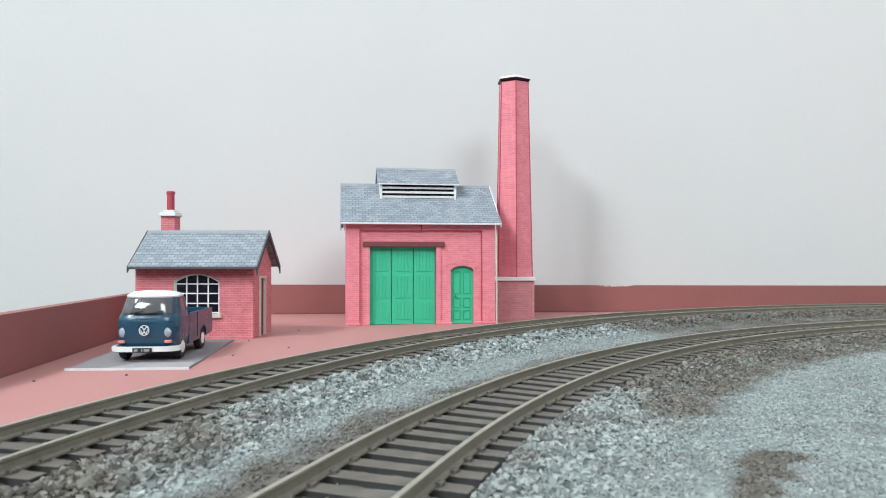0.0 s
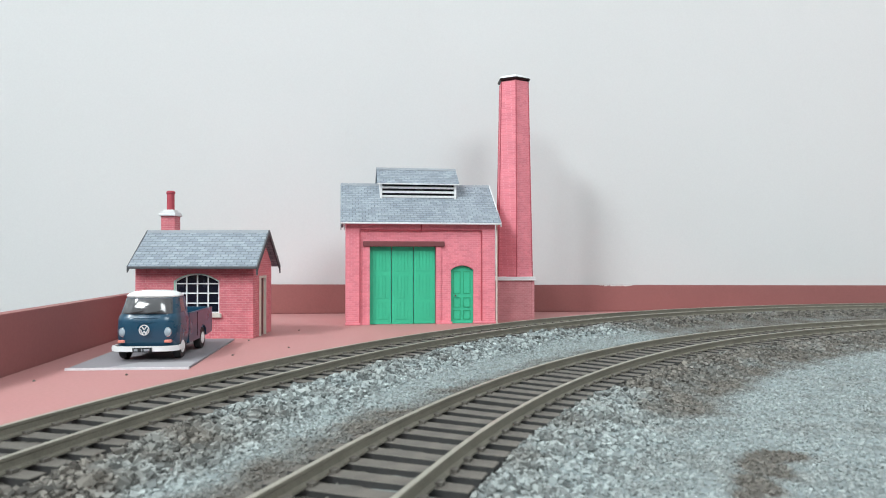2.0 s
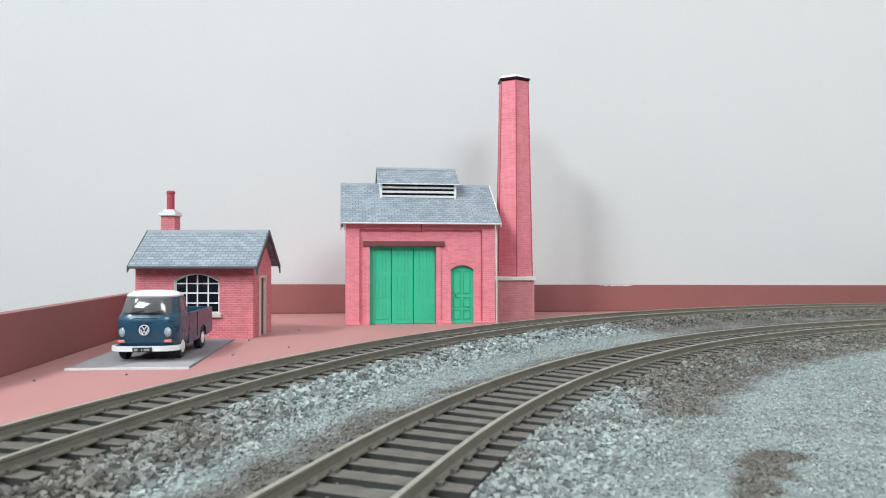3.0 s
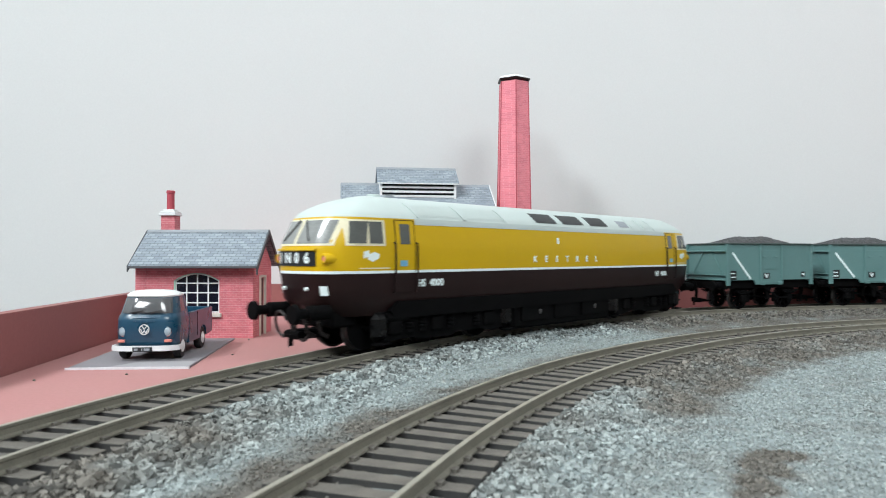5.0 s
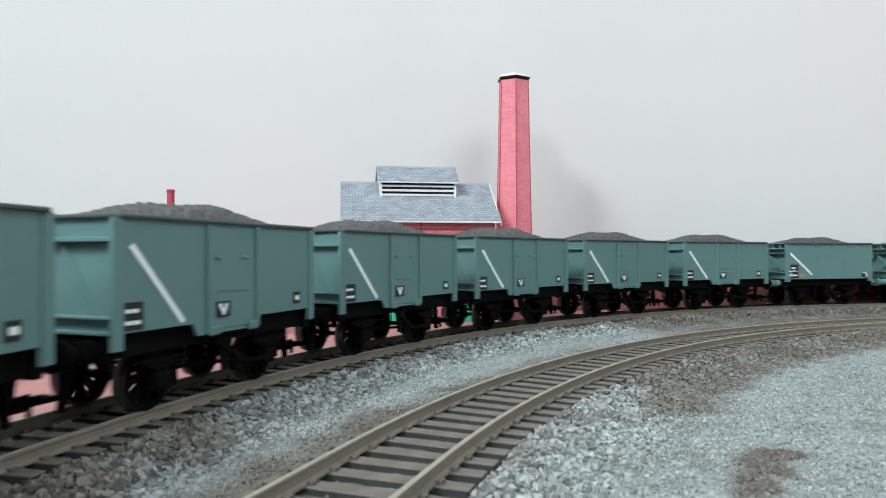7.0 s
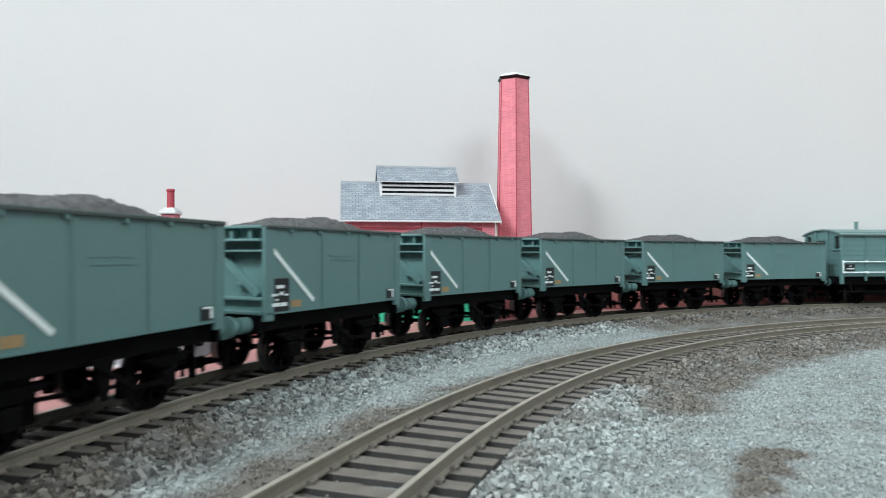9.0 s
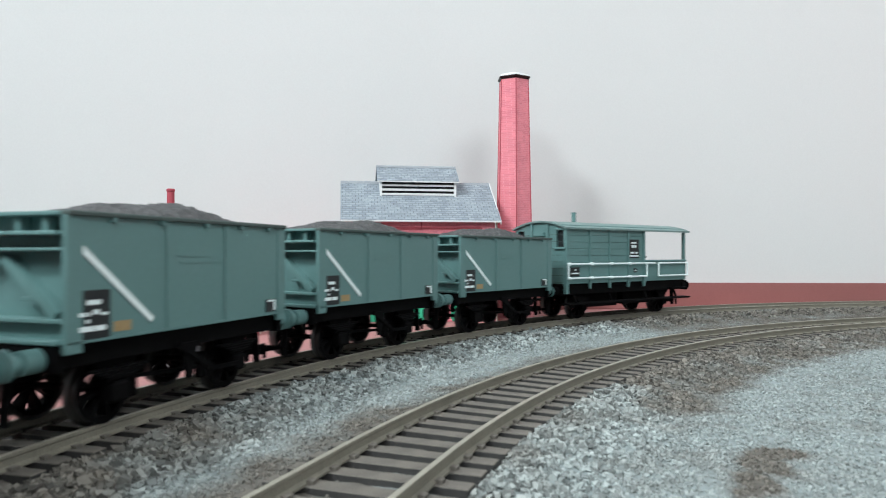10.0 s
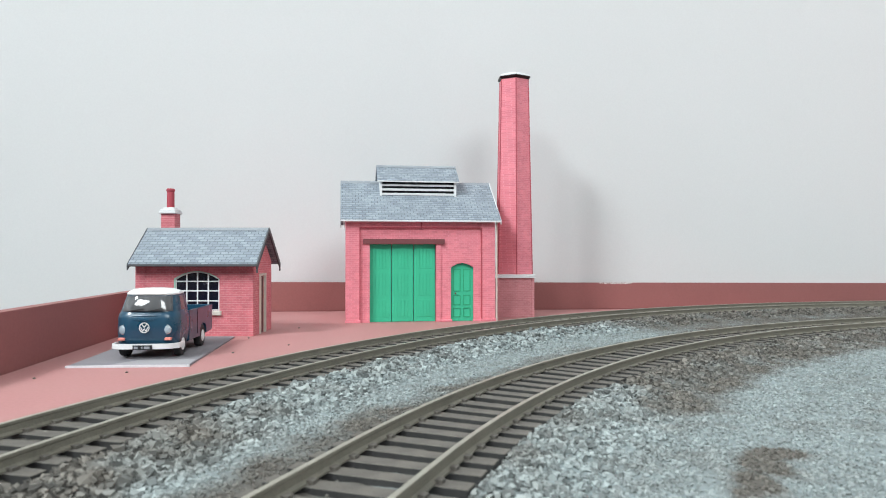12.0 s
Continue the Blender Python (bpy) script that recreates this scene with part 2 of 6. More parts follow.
def prism(bm, pts, axis, d0, d1, mi=0):
    """Extrudes a polygon, given in the two axes left, from d0 to d1 along axis."""
    def place(p, d):
        return {"x": (d, p[0], p[1]), "y": (p[0], d, p[1]), "z": (p[0], p[1], d)}[axis]
    a = [bm.verts.new(place(p, d0)) for p in pts]
    b = [bm.verts.new(place(p, d1)) for p in pts]
    faces = [bm.faces.new(a), bm.faces.new(b[::-1])]
    n = len(pts)
    for i in range(n):
        faces.append(bm.faces.new((a[i], b[i], b[(i + 1) % n], a[(i + 1) % n])))
    for one in faces:
        one.material_index = mi
    return bm


def lathe(bm, profile, n, centre, axis="z", turn=0.0, mi=0):
    """Turns a profile of (radius, height) round an axis through centre."""
    rings = []
    for r, h in profile:
        ring = []
        for i in range(n):
            a = 2 * math.pi * i / n + turn
            p = {"z": (r * math.cos(a), r * math.sin(a), h), "y": (r * math.cos(a), h, r * math.sin(a)), "x": (h, r * math.cos(a), r * math.sin(a))}[axis]
            ring.append(bm.verts.new(Vector(p) + Vector(centre)))
        rings.append(ring)
    for a, b in zip(rings, rings[1:]):
        for i in range(n):
            bm.faces.new((a[i], a[(i + 1) % n], b[(i + 1) % n], b[i])).material_index = mi
    bm.faces.new(rings[0][::-1]).material_index = mi
    bm.faces.new(rings[-1]).material_index = mi
    return bm


def bar(bm, p0, p1, w, h, mi=0):
    """A straight bar of w x h between two points."""
    p0, p1 = Vector(p0), Vector(p1)
    d = (p1 - p0).normalized()
    up = Vector((0, 0, 1)) if abs(d.z) < 0.9 else Vector((1, 0, 0))
    s = d.cross(up).normalized() * w / 2
    u = s.cross(d).normalized() * h / 2
    v = [bm.verts.new(p + a * s + b * u) for p in (p0, p1) for a, b in ((-1, -1), (1, -1), (1, 1), (-1, 1))]
    for q in ((0, 1, 2, 3), (7, 6, 5, 4), (0, 4, 5, 1), (1, 5, 6, 2), (2, 6, 7, 3), (3, 7, 4, 0)):
        bm.faces.new([v[i] for i in q]).material_index = mi
    return bm


def rod(bm, p0, p1, r, n=10, mi=0):
    """A round rod between two points."""
    p0, p1 = Vector(p0), Vector(p1)
    q = (p1 - p0).to_track_quat("Z", "Y")
    rings = [[bm.verts.new(p + q @ Vector((r * math.cos(6.2832 * i / n), r * math.sin(6.2832 * i / n), 0))) for i in range(n)] for p in (p0, p1)]
    for i in range(n):
        bm.faces.new((rings[0][i], rings[0][(i + 1) % n], rings[1][(i + 1) % n], rings[1][i])).material_index = mi
    bm.faces.new(rings[0][::-1]).material_index = mi
    bm.faces.new(rings[1]).material_index = mi
    return bm


def slab(bm, f, nu, nv, t0, t1, mi=0):
    """A curved sheet with thickness: f(u, v, offset) gives its points for u, v from 0 to 1."""
    layers = [[[bm.verts.new(f(i / nu, j / nv, t)) for j in range(nv + 1)] for i in range(nu + 1)] for t in (t0, t1)]
    for k, g in enumerate(layers):
        for i in range(nu):
            for j in range(nv):
                q = (g[i][j], g[i + 1][j], g[i + 1][j + 1], g[i][j + 1])
                bm.faces.new(q if k else q[::-1]).material_index = mi
    a, b = layers
    rim = [(i, 0) for i in range(nu)] + [(nu, j) for j in range(nv)] + [(i, nv) for i in range(nu, 0, -1)] + [(0, j) for j in range(nv, 0, -1)]
    for (i, j), (k, l) in zip(rim, rim[1:] + rim[:1]):
        bm.faces.new((a[i][j], a[k][l], b[k][l], b[i][j])).material_index = mi
    return bm


def nb():
    return bmesh.new()


def letters(name, text, size, m, material, parent, label="", depth=0.08, wide=1.0):
    """Raised lettering of that height in mm, as a mesh."""
    cu = bpy.data.curves.new(name, "FONT")
    cu.body, cu.size, cu.extrude, cu.align_x = text, size * 1.42 * MM, depth * MM, "CENTER"
    cu.resolution_u, cu.offset = 3, size * 0.05 * MM
    tmp = new(name, cu)
    me = bpy.data.meshes.new_from_object(tmp.evaluated_get(bpy.context.evaluated_depsgraph_get()))
    bpy.data.objects.remove(tmp)
    bpy.data.curves.remove(cu)
    me.transform(m @ Matrix.Diagonal((wide, 1, 1, 1)))
    me.materials.clear()
    me.materials.append(material)
    ob = new(name, me)
    ob.parent = parent
    return tagged(ob, label)


# ---- the room ----
def wall_line(x):
    """Where the back wall stands."""
    return 433.5 + 0.09 * x


def room():
    t = 40.0
    x0, x1, y1, z0, z1 = -1600.0, 2000.0, -2300.0, -780.0, 1650.0
    bm = nb()
    prism(bm, [(x0, wall_line(x0) + 6), (x1, wall_line(x1) + 6), (x1, wall_line(x1) + 6 + t), (x0, wall_line(x0) + 6 + t)], "z", z0, z1)
    alone("wall_back", bm, M_WALL, "smooth white painted room wall behind the layout", "wall", "structure")
    bm = nb()
    # the side wall has a window opening
    wy0, wy1, wz0, wz1 = -1000.0, -150.0, 560.0, 1420.0
    for a, b, c, d in ((y1, wy0, z0, z1), (wy1, wall_line(x0) + 6, z0, z1), (wy0, wy1, z0, wz0), (wy0, wy1, wz1, z1)):
        box(bm, x0 - t, x0, a, b, c, d)
    alone("wall_west", bm, M_ROOM, "plain grey painted room wall with a window opening", "wall", "structure")
    bm = box(nb(), x1, x1 + t, y1, wall_line(x1) + 6, z0, z1)
    alone("wall_east", bm, M_ROOM, "plain grey painted room wall", "wall", "structure")
    bm = box(nb(), x0, x1, y1 - t, y1, z0, z1)
    alone("wall_front", bm, M_ROOM, "plain grey painted room wall", "wall", "structure")
    bm = box(nb(), x0 - t, x1 + t, y1 - t, 700, z1, z1 + t)
    alone("ceiling", bm, M_ROOM, "plain grey painted ceiling", "ceiling", "structure")
    bm = box(nb(), x0 - t, x1 + t, y1 - t, 700, z0 - t, z0)
    alone("floor", bm, mat("grey_carpet", (0.25, 0.24, 0.23), 0.95, scale=20, fine=300), "plain grey carpet floor", "floor", "structure")


room()


def layout_board():
    bm = nb()
    prism(bm, [(-131, -640), (960, -640), (960, wall_line(960) - 0.5), (-155, wall_line(-155) - 0.5), (-131, 199)], "z", -18, 0)
    for x, y in ((-60, -560), (880, -560), (880, 380), (-60, 340)):
        box(bm, x - 22, x + 22, y - 22, y + 22, -780, -18)
    alone("layout_baseboard", bm, M_BOARD, "flat baseboard painted matt red oxide", "baseboard", "structure")
    # edge strips round the board
    bm = nb()
    ends = [(-155.0, 18.6), (960.0, 12.6)]
    pts = []
    for x, h in ends:
        y = wall_line(x)
        pts.append([bm.verts.new((x, yy, zz)) for yy, zz in ((y, 0), (y, h), (y + 5.5, h), (y + 5.5, -18))])
    a, b = pts
    for i in range(4):
        bm.faces.new((a[i], a[(i + 1) % 4], b[(i + 1) % 4], b[i]))
    bm.faces.new(a)
    bm.faces.new(b[::-1])
    bmesh.ops.bevel(bm, geom=[e for e in bm.edges if abs((e.verts[0].co - e.verts[1].co).x) > 500], offset=0.5, segments=2, affect="EDGES")
    strip = alone("edge_strip_back", bm, M_STRIP, "red-brown painted wooden strip edging the board", "edge strip", "structure")
    bm = nb()
    rng = random.Random(4)
    for i in range(16):
        x = 103 + i * 1.35 + rng.uniform(-0.5, 0.5)
        h = 18.6 - 6.0 * (x + 155) / 1115
        y = wall_line(x)
        s = rng.uniform(0.3, 0.9)
        box(bm, x - s, x + s, y - 0.06, y + 0.6, h - rng.uniform(0.3, 0.9), h + 0.05)
    part("paint_chip", bm, M_CHIP, strip, "chipped bare white edge")
    bm = nb()
    prism(bm, [(-131.5, -640), (-131.5, 199), (-155.5, wall_line(-155) + 5), (-160.5, wall_line(-160) + 5), (-136.5, 199), (-136.5, -640)], "z", -18, 18.7)
    bmesh.ops.bevel(bm, geom=[e for e in bm.edges if e.verts[0].co.z > 18.5 and e.verts[1].co.z > 18.5], offset=0.5, segments=2, affect="EDGES")
    alone("edge_strip_side", bm, M_STRIP, "red-brown painted wooden strip edging the board", "edge strip", "structure")


layout_board()


# ---- track ----
class Loop:
    """A closed oval: a is the length along it in mm, growing clockwise from where the first curve begins."""

    def __init__(self, cx, cy, radius, phi, straight):
        self.c, self.r, self.phi, self.s = Vector((cx, cy)), radius, phi, straight
        self.half = math.pi * radius
        self.length = 2 * (self.half + straight)

    def at(self, a, off=0.0):
        """The point there, off mm to the outside, and the heading of growing a."""
        a = a % self.length
        k = 0
        if a >= self.half + self.s:
            a, k = a - self.half - self.s, 1
        t = Vector((math.sin(self.phi), -math.cos(self.phi)))
        c = self.c - t * self.s * k
        p0 = self.phi - math.pi * k
        ang = p0 - min(a, self.half) / self.r
        p = c + Vector((math.cos(ang), math.sin(ang))) * (self.r + off)
        h = Vector((math.sin(ang), -math.cos(ang)))
        if a > self.half:
            p = p + h * (a - self.half)
        return p, h


OUTER = Loop(351.15, 6.6, 439.6, 3.1256, 60.0)
INNER = Loop(336.4, -22.4, 368.4, 2.783, 60.0)
RAIL_Z = 5.0


def sleeper_mesh():
    bm = box(nb(), -1.65, 1.65, -15, 15, -2.3, 0, bevel=0.15)
    for side in (-1, 1):
        for s in (-1, 1):
            y = side * 8.75 + s * 1.35
            box(bm, -0.75, 0.75, y - 0.55, y + 0.55, -0.05, 0.55)
    bm.normal_update()
    bmesh.ops.recalc_face_normals(bm, faces=bm.faces)
    # tops get the dusty tan, all other faces the painted-in shade
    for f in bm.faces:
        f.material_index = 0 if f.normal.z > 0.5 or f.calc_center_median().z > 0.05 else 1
    return finish(bm, "sleeper", [M_SLEEPER, M_SLEEPERSHADE])


def track(loop, label):
    ob = thing("railway_track", label, "railway track", group="model railway tracks")
    step = 4.0
    n = int(loop.length / step)
    prof = [(-1.0, 2.45), (1.0, 2.45), (1.0, 2.8), (0.3, 3.1), (0.3, 4.2), (0.5, 4.4), (0.5, 4.92), (0.4, RAIL_Z), (-0.4, RAIL_Z), (-0.5, 4.92), (-0.5, 4.4), (-0.3, 4.2), (-0.3, 3.1), (-1.0, 2.8)]
    for off in (8.75, -8.75):
        bm = nb()
        rings = []
        for i in range(n):
            a = i * loop.length / n
            ring = []
            for d, z in prof:
                p, h = loop.at(a, off + d)
                ring.append(bm.verts.new((p.x, p.y, z)))
            rings.append(ring)
        for i in range(n):
            r0, r1 = rings[i], rings[(i + 1) % n]
            for j in range(len(prof)):
                k = (j + 1) % len(prof)
                bm.faces.new((r0[j], r0[k], r1[k], r1[j])).material_index = 1 if j in (6, 7, 8) else 0
        part("rail", bm, [M_RAIL, M_RAILTOP], ob)
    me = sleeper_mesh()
    rng = random.Random(2)
    pitch = 6.6
    count = int(loop.length / pitch)
    bm = nb()
    for i in range(count):
        a = -90 + i * loop.length / count
        p, h = loop.at(a + rng.uniform(-0.25, 0.25))
        ang = math.atan2(h.y, h.x) + rng.uniform(-0.02, 0.02)
        if a < 760:
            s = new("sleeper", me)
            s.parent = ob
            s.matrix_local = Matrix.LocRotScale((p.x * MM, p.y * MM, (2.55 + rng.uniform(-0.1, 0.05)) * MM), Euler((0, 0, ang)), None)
        else:
            m = Matrix.LocRotScale((p.x, p.y, 1.75), Euler((0, 0, ang)), (2.9, 30, 1.6))
            bmesh.ops.create_cube(bm, size=1.0, matrix=m)
    rest = part("sleeper_run", bm, M_SLEEPER, ob)
    tagged(rest, kind="stuff")
    return ob


track(OUTER, "weathered brown model railway track on plastic sleepers")
track(INNER, "weathered brown model railway track in grey ballast")


# ---- ballast ----
def beside(loop, x, y):
    """Signed distance in mm from the track's middle, positive outside the curve."""
    n0, n1 = math.cos(loop.phi), math.sin(loop.phi)
    dx, dy = x - loop.c.x, y - loop.c.y
    u = -dx * n1 + dy * n0
    w = dx * n0 + dy * n1
    return np.where((u > 0) & (w > 0), w, np.hypot(dx, dy)) - loop.r


def lumps(x, y, seed, size):
    """Smooth value noise from -1 to 1 on arrays."""
    g = np.random.RandomState(seed).uniform(-1, 1, (256, 256))
    u, v = x / size + 100, y / size + 100
    i, j = np.floor(u).astype(int), np.floor(v).astype(int)
    fu, fv = u - i, v - j
    fu, fv = fu * fu * (3 - 2 * fu), fv * fv * (3 - 2 * fv)
    a, b, c, d = g[i % 256, j % 256], g[(i + 1) % 256, j % 256], g[i % 256, (j + 1) % 256], g[(i + 1) % 256, (j + 1) % 256]
    return a * (1 - fu) * (1 - fv) + b * fu * (1 - fv) + c * (1 - fu) * fv + d * fu * fv


def ease(x, a, b):
    t = np.clip((x - a) / (b - a), 0, 1)
    return t * t * (3 - 2 * t)


def ground_height(x, y):
    d1, d2 = beside(OUTER, x, y), beside(INNER, x, y)
    rough = 0.35 * lumps(x, y, 1, 2.6) + 0.35 * lumps(x, y, 2, 7.0) + 0.3 * lumps(x, y, 3, 22.0)
    low = 0.7 + 0.5 * rough
    wob = 3.0 * lumps(x, y, 5, 16.0)
    bank1 = ease(-d1 + wob, 38, 22) * ease(-d1, 13.8, 17)
    bank2 = ease(np.abs(d2) + wob, 36, 21) * ease(np.abs(d2), 13.4, 16.4) * np.where(d2 > 0, 0.4, 1.0)
    crest = 2.65 + 1.7 * rough
    z = low + (crest - low) * np.maximum(bank1, bank2)
    bed = np.minimum(ease(np.abs(d1), 16.5, 14.0) + ease(np.abs(d2), 16.5, 14.0), 1)
    z = z * (1 - bed) + (1.45 - 0.9 * np.minimum(ease(np.abs(d1), 10, 13) * (np.abs(d1) < 18) + ease(np.abs(d2), 10, 13) * (np.abs(d2) < 18), 1) + 0.22 * lumps(x, y, 7, 1.8)) * bed
    z = np.where(d1 > 9, z - 4.0 * ease(d1, 10, 14.5), z)
    return z, d1, d2


def ground_tone(x, y, d1, d2):
    """How brown the stones are with dirt, from 0 to 1."""
    n = lumps(x, y, 11, 14.0) + 0.5 * lumps(x, y, 12, 5.0)
    t = (0.36 + 0.42 * ease(y, 180, 105)) * ease(np.abs(d1), 38, 23) + np.where(d2 > 0, 0.85, 0.45 + 0.4 * ease(y, 160, 210)) * ease(np.abs(d2), 29, 17)
    t = t + 0.95 * ease(x, 36, 70) * ease(-d2, 48, 36) * (d2 < 0)
    for px, py, rx, ry, stain in ((44.6, 97, 2.4, 5.5, 1.4), (48.8, 105, 3.0, 5.5, 1.4), (53.8, 114, 3.8, 5.5, 1.4), (59.5, 120.5, 5.6, 3.8, 1.4), (52, 153, 8.0, 6.0, 0.5), (56, 168, 7.0, 9.0, 0.4)):
        t = t + stain * np.exp(-(((x - px) / rx) ** 2 + ((y - py) / ry) ** 2) ** 2)
    t = t + 0.5 * ease(y, 175, 105) * (d2 > 0)
    t = t + 0.9 * ease(x, 70, 125) * (d2 > 0)
    t = t + 0.22 * n
    t = t - 0.25 * ease(x, 120, -60) * ease(np.abs(d1), 16, 20) * (d1 < 0) * (d2 > 0)
    return np.clip(t, 0, 1)


def ballast():
    xs, ys = np.arange(-140, 330, 1.25), np.arange(55, 470, 1.25)
    gx, gy = np.meshgrid(xs, ys, indexing="ij")
    z, d1, d2 = ground_height(gx, gy)
    keep = d1 < 15
    ids = -np.ones(gx.shape, int)
    ids[keep] = np.arange(keep.sum())
    verts = np.stack([gx[keep], gy[keep], z[keep]], 1) * MM
    q = np.stack([ids[:-1, :-1], ids[1:, :-1], ids[1:, 1:], ids[:-1, 1:]], -1).reshape(-1, 4)
    q = q[(q >= 0).all(1)]
    me = bpy.data.meshes.new("ballast_bed")
    me.from_pydata(verts.tolist(), [], q.tolist())
    me.materials.append(M_GROUND)
    me.shade_smooth()
    at = me.attributes.new("tone", "FLOAT", "POINT")
    at.data.foreach_set("value", ground_tone(gx, gy, d1, d2)[keep].astype(np.float32))
    bed = tagged(new("ballast_bed", me), "grey granite ballast spread round the tracks", "ballast", kind="structure")
    # single chippings, thicker near the lens
    rs = np.random.RandomState(8)
    spots = []
    for x0, x1, y0, y1, per in ((-140, 130, 60, 175, 1.7), (-140, 215, 175, 270, 1.05), (-110, 310, 270, 460, 0.6)):
        n = int((x1 - x0) * (y1 - y0) * per)
        spots.append(np.stack([rs.uniform(x0, x1, n), rs.uniform(y0, y1, n)], 1))
    p = np.concatenate(spots)
    p = p[(np.abs(p[:, 0]) < 0.72 * p[:, 1] + 12)]
    z, d1, d2 = ground_height(p[:, 0], p[:, 1])
    on = (d1 < -13.9) & ((np.abs(d2) > 13.6) | (rs.uniform(size=len(p)) < 0.02))
    on |= (np.abs(d1) < 14) & (rs.uniform(size=len(p)) < 0.012)
    p, z, d1, d2 = p[on], z[on], d1[on], d2[on]
    n = len(p)
    edge = 3.0 * lumps(p[:, 0], p[:, 1], 5, 16.0)
    bank = np.maximum(ease(-d1 + edge, 40, 30), 0.75 * ease(np.abs(d2) + edge, 46, 24) * (d2 < 0))
    size = rs.uniform(0.24, 0.46, n) * (1 + bank * (0.25 + 1.3 * rs.uniform(0.0, 1.0, n) ** 2)) * np.where(np.minimum(np.abs(d1), np.abs(d2)) < 17.5, 0.7, 1.0)
    base = np.array([(a, b, c) for c in (-0.62, 0.62) for b in (-0.72, 0.72) for a in (-0.72, 0.72)], float)
    quad = np.array([(0, 2, 3, 1), (4, 5, 7, 6), (0, 1, 5, 4), (2, 6, 7, 3), (0, 4, 6, 2), (1, 3, 7, 5)])
    off = base[None] * rs.uniform(0.7, 1.25, (n, 1, 3)) * rs.uniform(0.65, 1.2, (n, 8, 1)) + rs.uniform(-0.28, 0.28, (n, 8, 3))
    ang = rs.uniform(0, 6.283, n)
    tip = rs.uniform(-0.9, 0.9, n)
    c, s, ct, st = np.cos(ang)[:, None], np.sin(ang)[:, None], np.cos(tip)[:, None], np.sin(tip)[:, None]
    ox, oy, oz = off[..., 0], off[..., 1], off[..., 2]
    oy, oz = oy * ct - oz * st, oy * st + oz * ct
    ox, oy = ox * c - oy * s, ox * s + oy * c
    v = np.stack([ox, oy, oz], -1) * size[:, None, None] + np.stack([p[:, 0], p[:, 1], z + size * 0.25], 1)[:, None]
    me = bpy.data.meshes.new("ballast_chippings")
    me.from_pydata((v.reshape(-1, 3) * MM).tolist(), [], (quad[None] + 8 * np.arange(n)[:, None, None]).reshape(-1, 4).tolist())
    me.materials.append(M_STONE)
    at = me.attributes.new("tone", "FLOAT", "POINT")
    at.data.foreach_set("value", np.repeat(ground_tone(p[:, 0], p[:, 1], d1, d2), 8).astype(np.float32))
    at = me.attributes.new("coarse", "FLOAT", "POINT")
    at.data.foreach_set("value", np.repeat(bank, 8).astype(np.float32))
    chips = new("ballast_chippings", me)
    tagged(chips, "loose grey and brown granite chippings", "ballast", kind="stuff")


ballast()


# ---- engine shed, annexe and stack ----
def arch_pts(x0, x1, z0, spring, rise, n=10):
    """A doorway's outline with a flat arch."""
    w = (x1 - x0) / 2
    r = (w * w + rise * rise) / (2 * rise)
    a = math.asin(w / r)
    cx, cz = (x0 + x1) / 2, spring + rise - r
    top = [(cx + r * math.sin(a - 2 * a * i / n), cz + r * math.cos(a - 2 * a * i / n)) for i in range(n + 1)]
    return [(x0, z0), (x1, z0)] + top


def arch_ring(bm, x0, x1, spring, rise, thick, y0, y1, n=16):
    """The separate stones of an arch over an opening."""
    w = (x1 - x0) / 2
    r = (w * w + rise * rise) / (2 * rise)
    a = math.asin(w / r) * 1.08
    cx, cz = (x0 + x1) / 2, spring + rise - r
    for i in range(n):
        a0, a1 = -a + 2 * a * (i + 0.06) / n, -a + 2 * a * (i + 0.94) / n
        prism(bm, [(cx + q * math.sin(t), cz + q * math.cos(t)) for q, t in ((r, a0), (r + thick, a0), (r + thick, a1), (r, a1))], "y", y0, y1)


def roof_sheet(bm, x0, x1, y_eave, z_eave, y_ridge, z_ridge, y_back, t):
    """Two slopes of card with thickness."""
    prism(bm, [(y_eave, z_eave), (y_ridge, z_ridge), (y_back, z_eave), (y_back, z_eave - t), (y_ridge, z_ridge - t), (y_eave, z_eave - t)], "x", x0, x1)


